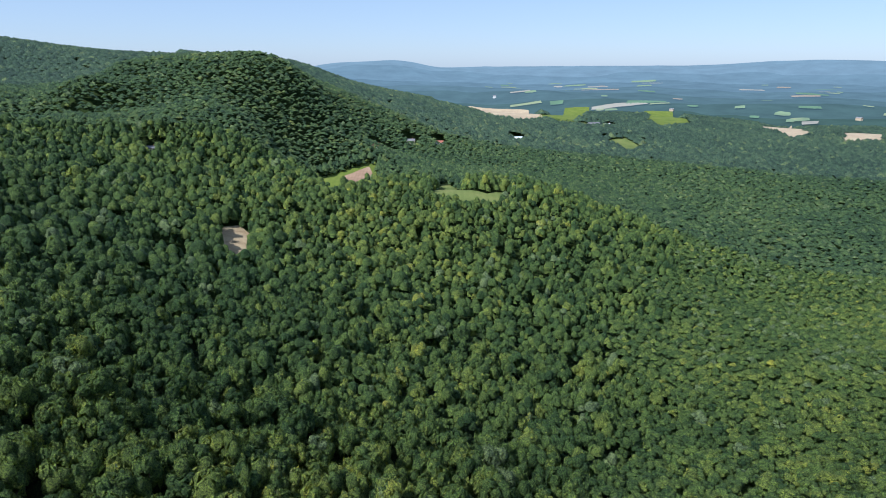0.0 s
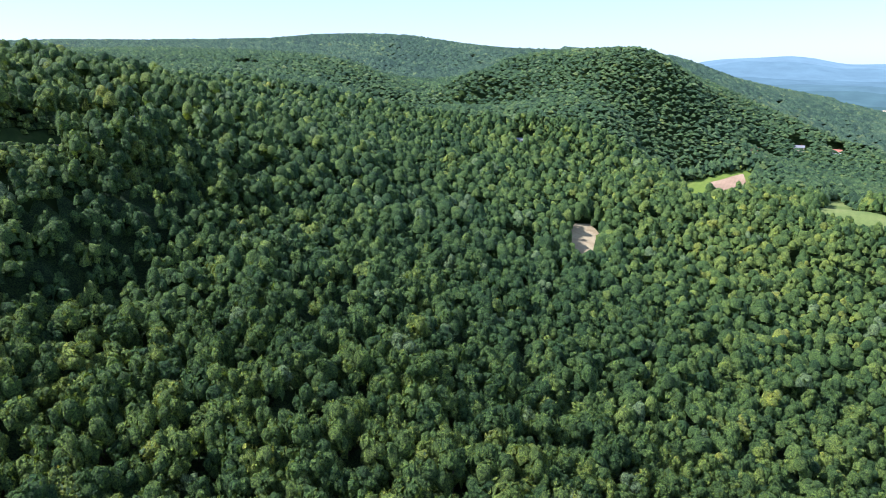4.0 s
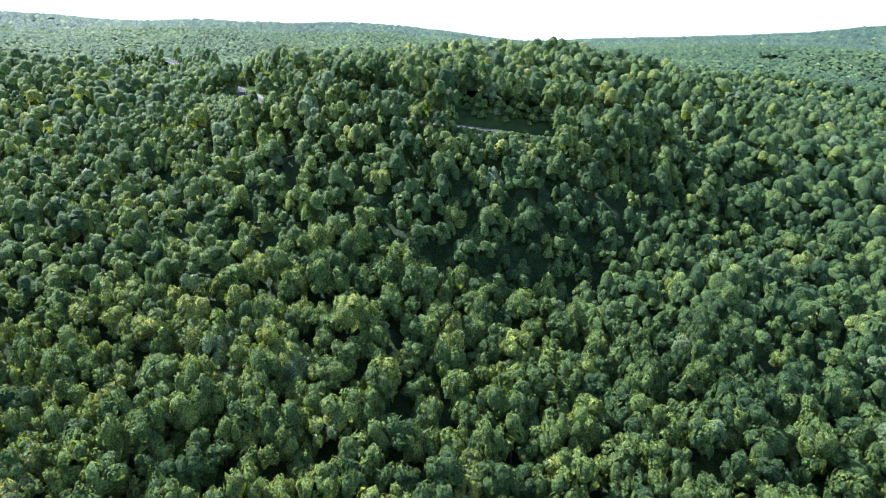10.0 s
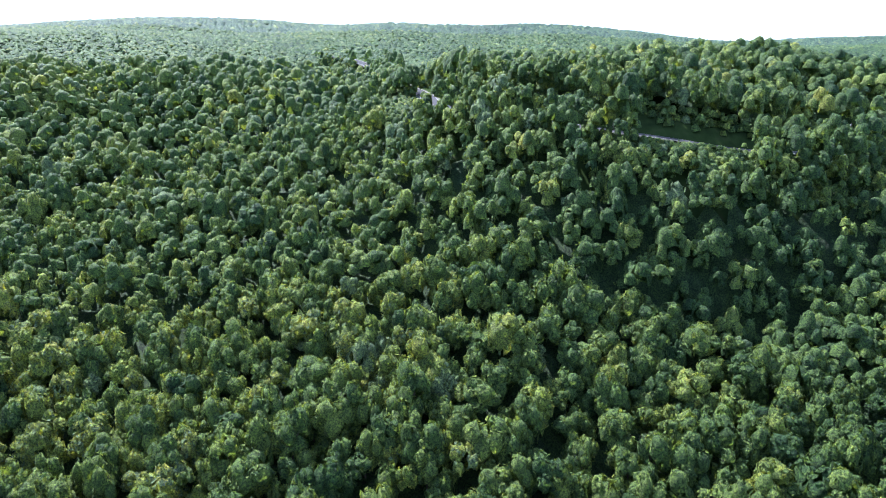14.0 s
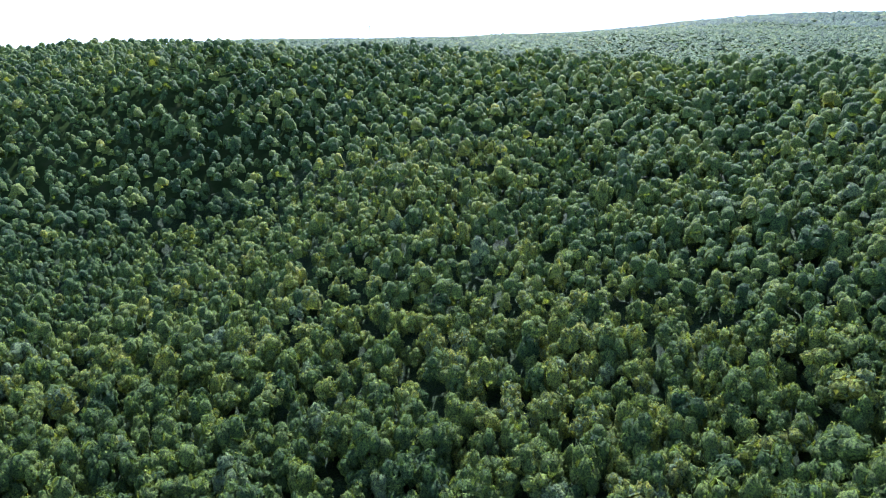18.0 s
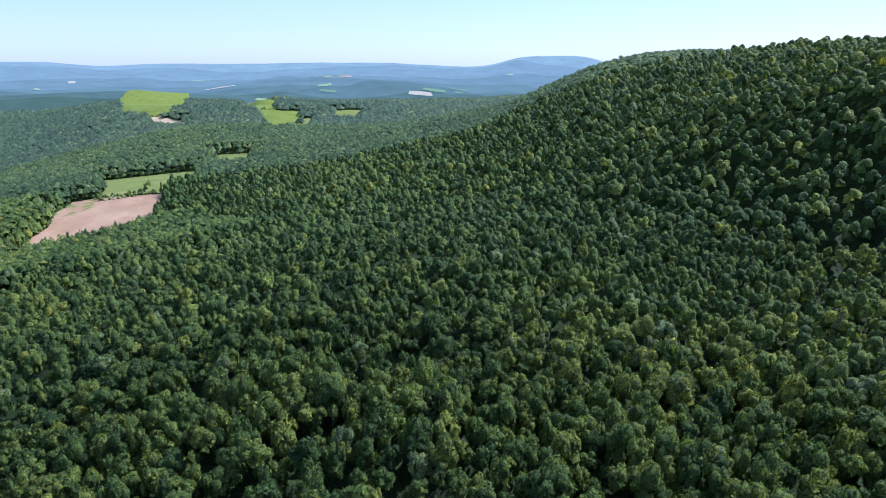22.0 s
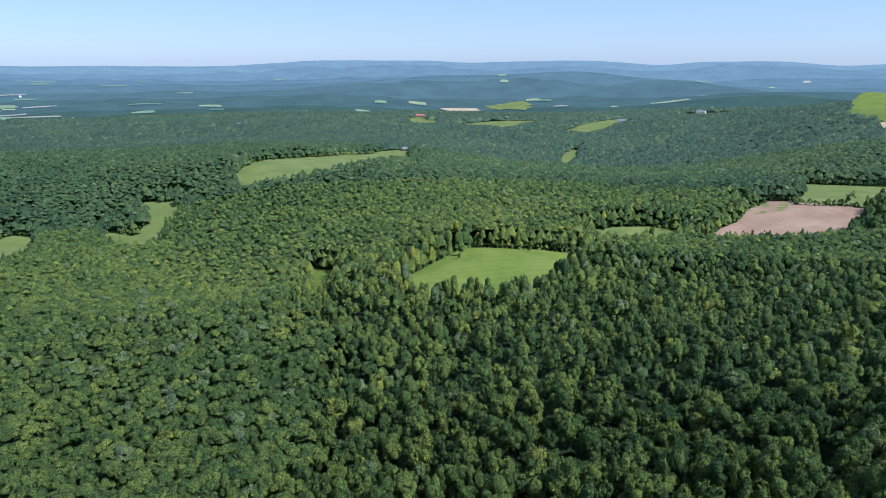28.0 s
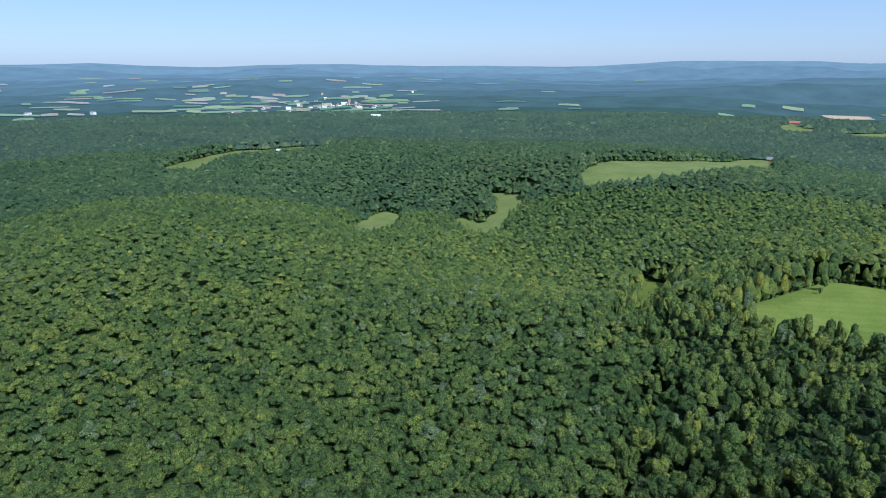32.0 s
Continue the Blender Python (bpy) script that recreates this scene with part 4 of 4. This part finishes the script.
for i, (x, y, z, k) in enumerate(SPOTS):
    m = pose(x, y, z, 0, 0, float(rng.uniform(0, 360))) @ Matrix.Diagonal((k, k, k, 1))
    if i < len(KINDS):
        KINDS[i].matrix_basis = m
    else:
        ob = copy_thing(KINDS[i % len(KINDS)], m)
        ob.matrix_basis = m
        if i >= len(tx):
            tagged(ob, "lone small tree standing in the hay field", "tree", "field trees")

# ---- buildings ----
WALLS = {"white": plain("white_siding", (0.74, 0.73, 0.70), 0.7, 0, 0.8, 0.12), "tan": plain("tan_siding", (0.48, 0.38, 0.27), 0.8, 0, 0.8, 0.15),
         "red": plain("red_boards", (0.26, 0.07, 0.05), 0.8, 0, 0.6, 0.25)}
ROOFS = {"grey": plain("grey_shingles", (0.20, 0.20, 0.21), 0.85, 0, 0.7, 0.25), "red": plain("rust_roof", (0.36, 0.13, 0.08), 0.7, 0, 0.9, 0.25),
         "pale": plain("pale_metal_roof", (0.68, 0.70, 0.72), 0.45, 0.3, 1.5, 0.1)}
GLASS, _n2, _l2, _p2 = material("window_glass")
_p2.inputs["Base Color"].default_value, _p2.inputs["Roughness"].default_value = (0.03, 0.04, 0.05, 1), 0.06
TRIM = plain("white_trim", (0.78, 0.78, 0.76), 0.6, 0, 0.4, 0.08)
BRICK = plain("chimney_brick", (0.30, 0.12, 0.08), 0.9, 0, 0.2, 0.3)


def house(x, y, long, deep, high, turn, wall, roof):
    label = f"{wall} {'barn' if long > 19 else 'house'} with a {'pale metal' if roof == 'pale' else roof} gable roof among trees"
    base = tagged(new("barn" if long > 19 else "house"), label, "building", "farm buildings")
    base.matrix_basis = pose(x, y, float(ground(x, y)) + 0.3, 0, 0, turn)
    hl, hd, ridge = long / 2, deep / 2, high + deep * 0.32
    bm = bmesh.new()
    box(bm, -hl, hl, -hd, hd, -2.5, high)
    for sx_ in (-hl, hl):                  # the gables
        t = [bm.verts.new(p) for p in ((sx_, -hd, high), (sx_, hd, high), (sx_, 0, ridge))]
        bm.faces.new(t)
    part("wall", bm, WALLS[wall], base)
    bm = bmesh.new()
    for sgn in (-1, 1):                    # two pitched slabs with eaves
        lo, hi = [], []
        for px in (-hl - 0.5, hl + 0.5):
            for py, pz in ((sgn * (hd + 0.5), high - 0.18), (0, ridge + 0.05)):
                lo.append(bm.verts.new((px, py, pz)))
                hi.append(bm.verts.new((px, py, pz + 0.22)))
        for q in ((0, 1, 3, 2),):
            bm.faces.new([lo[i] for i in q])
            bm.faces.new([hi[i] for i in reversed(q)])
        for i, j in ((0, 1), (1, 3), (3, 2), (2, 0)):
            bm.faces.new((lo[i], lo[j], hi[j], hi[i]))
    bmesh.ops.recalc_face_normals(bm, faces=bm.faces[:])
    part("roof", bm, ROOFS[roof], base)
    bm = bmesh.new()
    box(bm, -0.6, 0.6, -hd - 0.08, -hd + 0.02, 0, 2.1)
    part("door", bm, TRIM, base, "white door")
    for side in (-1, 1):
        for k in range(max(2, int(long / 4))):
            cx = -hl + long * (k + 0.5) / max(2, int(long / 4))
            if abs(cx) < 1.3 and side < 0:
                continue
            bm = bmesh.new()
            box(bm, cx - 0.6, cx + 0.6, side * hd - 0.07, side * hd + 0.07, high * 0.42, high * 0.42 + 1.3)
            frame_ = part("window", bm, TRIM, base)
            bm = bmesh.new()
            box(bm, cx - 0.5, cx + 0.5, side * hd - 0.10, side * hd + 0.10, high * 0.42 + 0.1, high * 0.42 + 1.2)
            part("pane", bm, GLASS, frame_, "dark window pane")
    if long < 19:
        bm = bmesh.new()
        box(bm, hl * 0.4, hl * 0.4 + 0.8, -0.4, 0.4, ridge - 1.0, ridge + 1.1)
        part("chimney", bm, BRICK, base, "brick chimney")
    return base


for row in HOUSES:
    house(*row)

# ---- poles along the road and masts on the plateau ----
WOOD = plain("weathered_wood", (0.17, 0.14, 0.11), 0.9, 0, 0.3, 0.25)
STEEL = plain("galvanised_steel", (0.42, 0.44, 0.46), 0.45, 0.8, 0.5, 0.15)
CERAMIC = plain("ceramic", (0.30, 0.31, 0.32), 0.3, 0, 0.2, 0.1)


def utility_pole(x, y, turn):
    pole = tagged(new("utility_pole"), "weathered wooden utility pole beside the road", "utility pole", "poles along the road")
    pole.matrix_basis = pose(x, y, float(ground(x, y)), 0, 0, turn)
    bm = bmesh.new()
    limb(bm, (0, 0, -1), (0, 0, 11.0), 0.2, 0.13, 8)
    part("shaft", bm, WOOD, pole)
    bm = bmesh.new()
    box(bm, -1.3, 1.3, -0.25, -0.12, 10.1, 10.3)
    part("crossarm", bm, WOOD, pole)
    for k in (-1.1, -0.4, 0.4, 1.1):
        bm = bmesh.new()
        limb(bm, (k, -0.18, 10.3), (k, -0.18, 10.55), 0.08, 0.05, 6)
        part("insulator", bm, CERAMIC, pole)


for x, y, turn in ((-251, 118, 20), (-249, 172, 0), (-258, 206, -30), (-272, 226, -30), (-292, 76, 60)):
    utility_pole(x, y, turn)


def radio_mast(x, y, top):
    z = float(ground(x, y))
    mast = tagged(new("radio_mast"), "slender lattice steel radio mast on the wooded plateau", "radio mast", "masts on the plateau")
    mast.matrix_basis = pose(x, y, z)
    tall, feet = top - z, [(1.7 * math.cos(t), 1.7 * math.sin(t)) for t in (0.3, 2.4, 4.5)]
    for fx, fy in feet:
        bm = bmesh.new()
        limb(bm, (fx, fy, -1), (fx * 0.35, fy * 0.35, tall * 0.92), 0.22, 0.16, 5)
        part("leg", bm, STEEL, mast)
    for k in range(9):
        bm = bmesh.new()
        for (ax, ay), (bx, by) in zip(feet, feet[1:] + feet[:1]):
            ua, ub = k / 9 * 0.92, (k + 1) / 9 * 0.92
            sa, sb = 1 - 0.65 * ua / 0.92, 1 - 0.65 * ub / 0.92
            limb(bm, (ax * sa, ay * sa, tall * ua), (bx * sb, by * sb, tall * ub), 0.1, 0.1, 4)
        part("brace", bm, STEEL, mast)
    bm = bmesh.new()
    bmesh.ops.create_cone(bm, cap_ends=True, segments=10, radius1=2.0, radius2=2.0, depth=0.8, matrix=Matrix.Translation((0, 0, tall * 0.94)))
    part("platform", bm, STEEL, mast)
    bm = bmesh.new()
    limb(bm, (0, 0, tall * 0.9), (0, 0, tall), 0.18, 0.1, 6)
    part("antenna", bm, STEEL, mast)


radio_mast(-818, -828, 203)
radio_mast(-727, -897, 195)

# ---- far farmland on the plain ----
# these fields glow faintly: the plain's haze is painted into them
HAZED_LAND = [distance_material("hazed_pasture", (0.115, 0.180, 0.150), (0.10, 0.13, 0.06)), distance_material("hazed_stubble", (0.230, 0.245, 0.235), (0.14, 0.12, 0.09)),
            distance_material("hazed_hay", (0.160, 0.215, 0.165), (0.12, 0.13, 0.06)), distance_material("hazed_crop", (0.085, 0.150, 0.140), (0.06, 0.10, 0.04)),
            distance_material("hazed_ploughed", (0.210, 0.200, 0.185), (0.13, 0.10, 0.07))]
rng = np.random.default_rng(5)
for low, high_, near, deepest, count in ((272, 304, 2560, 1500, 90), (274, 291, 2560, 700, 60), (325, 358, 2560, 1600, 70), (168, 270, 2560, 1600, 55)):
    for k in range(count):
        turn, away = math.radians(rng.uniform(low, high_)), near + deepest * rng.random() ** 1.2
        cx, cy = CENTRE[0] - away * math.sin(turn), CENTRE[1] + away * math.cos(turn)
        wide, deep, lean = rng.uniform(22, 60) * (1 + 3 * rng.random() ** 2), rng.uniform(25, 80), rng.uniform(-0.45, 0.45)
        ux, uy = math.cos(turn + lean), math.sin(turn + lean)
        vx, vy = -math.sin(turn), math.cos(turn)
        corners = []
        for a, b in ((-0.5, -0.42), (0.1, -0.5), (0.5, -0.38), (0.46, 0.4), (-0.05, 0.48), (-0.48, 0.36)):
            a, b = a + rng.uniform(-0.06, 0.06), b + rng.uniform(-0.1, 0.1)
            corners.append((cx + ux * a * wide + vx * b * deep, cy + uy * a * wide + vy * b * deep))
        field(HAZED_LAND[int(rng.choice(5, p=(0.3, 0.16, 0.24, 0.2, 0.1)))], "far farm field on the plain, paled by painted haze", corners, 2.0)


def village_house(x, y, turn, long, deep, high, roof, paint):
    """A small house of the far village: walls with gables, and a pitched roof."""
    home = tagged(new("house"), "far pale village house with a gable roof", "building", "village houses")
    home.matrix_basis = pose(x, y, float(ground(x, y)) + 2.0, 0, 0, turn)
    bm = bmesh.new()
    box(bm, -long / 2, long / 2, -deep / 2, deep / 2, -3, high)
    part("wall", bm, WALLS[paint], home)
    bm = bmesh.new()
    v = [bm.verts.new((px, py, pz)) for px in (-long / 2 - 0.6, long / 2 + 0.6) for py, pz in ((-deep / 2 - 0.6, high), (deep / 2 + 0.6, high), (0, high + deep * 0.35))]
    for f in ((0, 2, 1), (3, 4, 5), (0, 3, 5, 2), (2, 5, 4, 1), (0, 1, 4, 3)):
        bm.faces.new([v[i] for i in f])
    part("roof", bm, ROOFS[roof], home)


for k in range(46):                        # the village and farms on the plain
    if k < 34:
        turn, away = math.radians(rng.normal(280.5, 2.6)), rng.normal(2840, 110)
    else:
        turn, away = math.radians(rng.uniform(272, 356)), rng.uniform(2600, 3300)
    village_house(CENTRE[0] - away * math.sin(turn), CENTRE[1] + away * math.cos(turn), float(rng.uniform(0, 180)),
                  float(rng.uniform(10, 26)), float(rng.uniform(8, 13)), float(rng.uniform(4, 8)), str(rng.choice(["pale", "grey", "grey"])), str(rng.choice(["white", "tan", "tan"])))
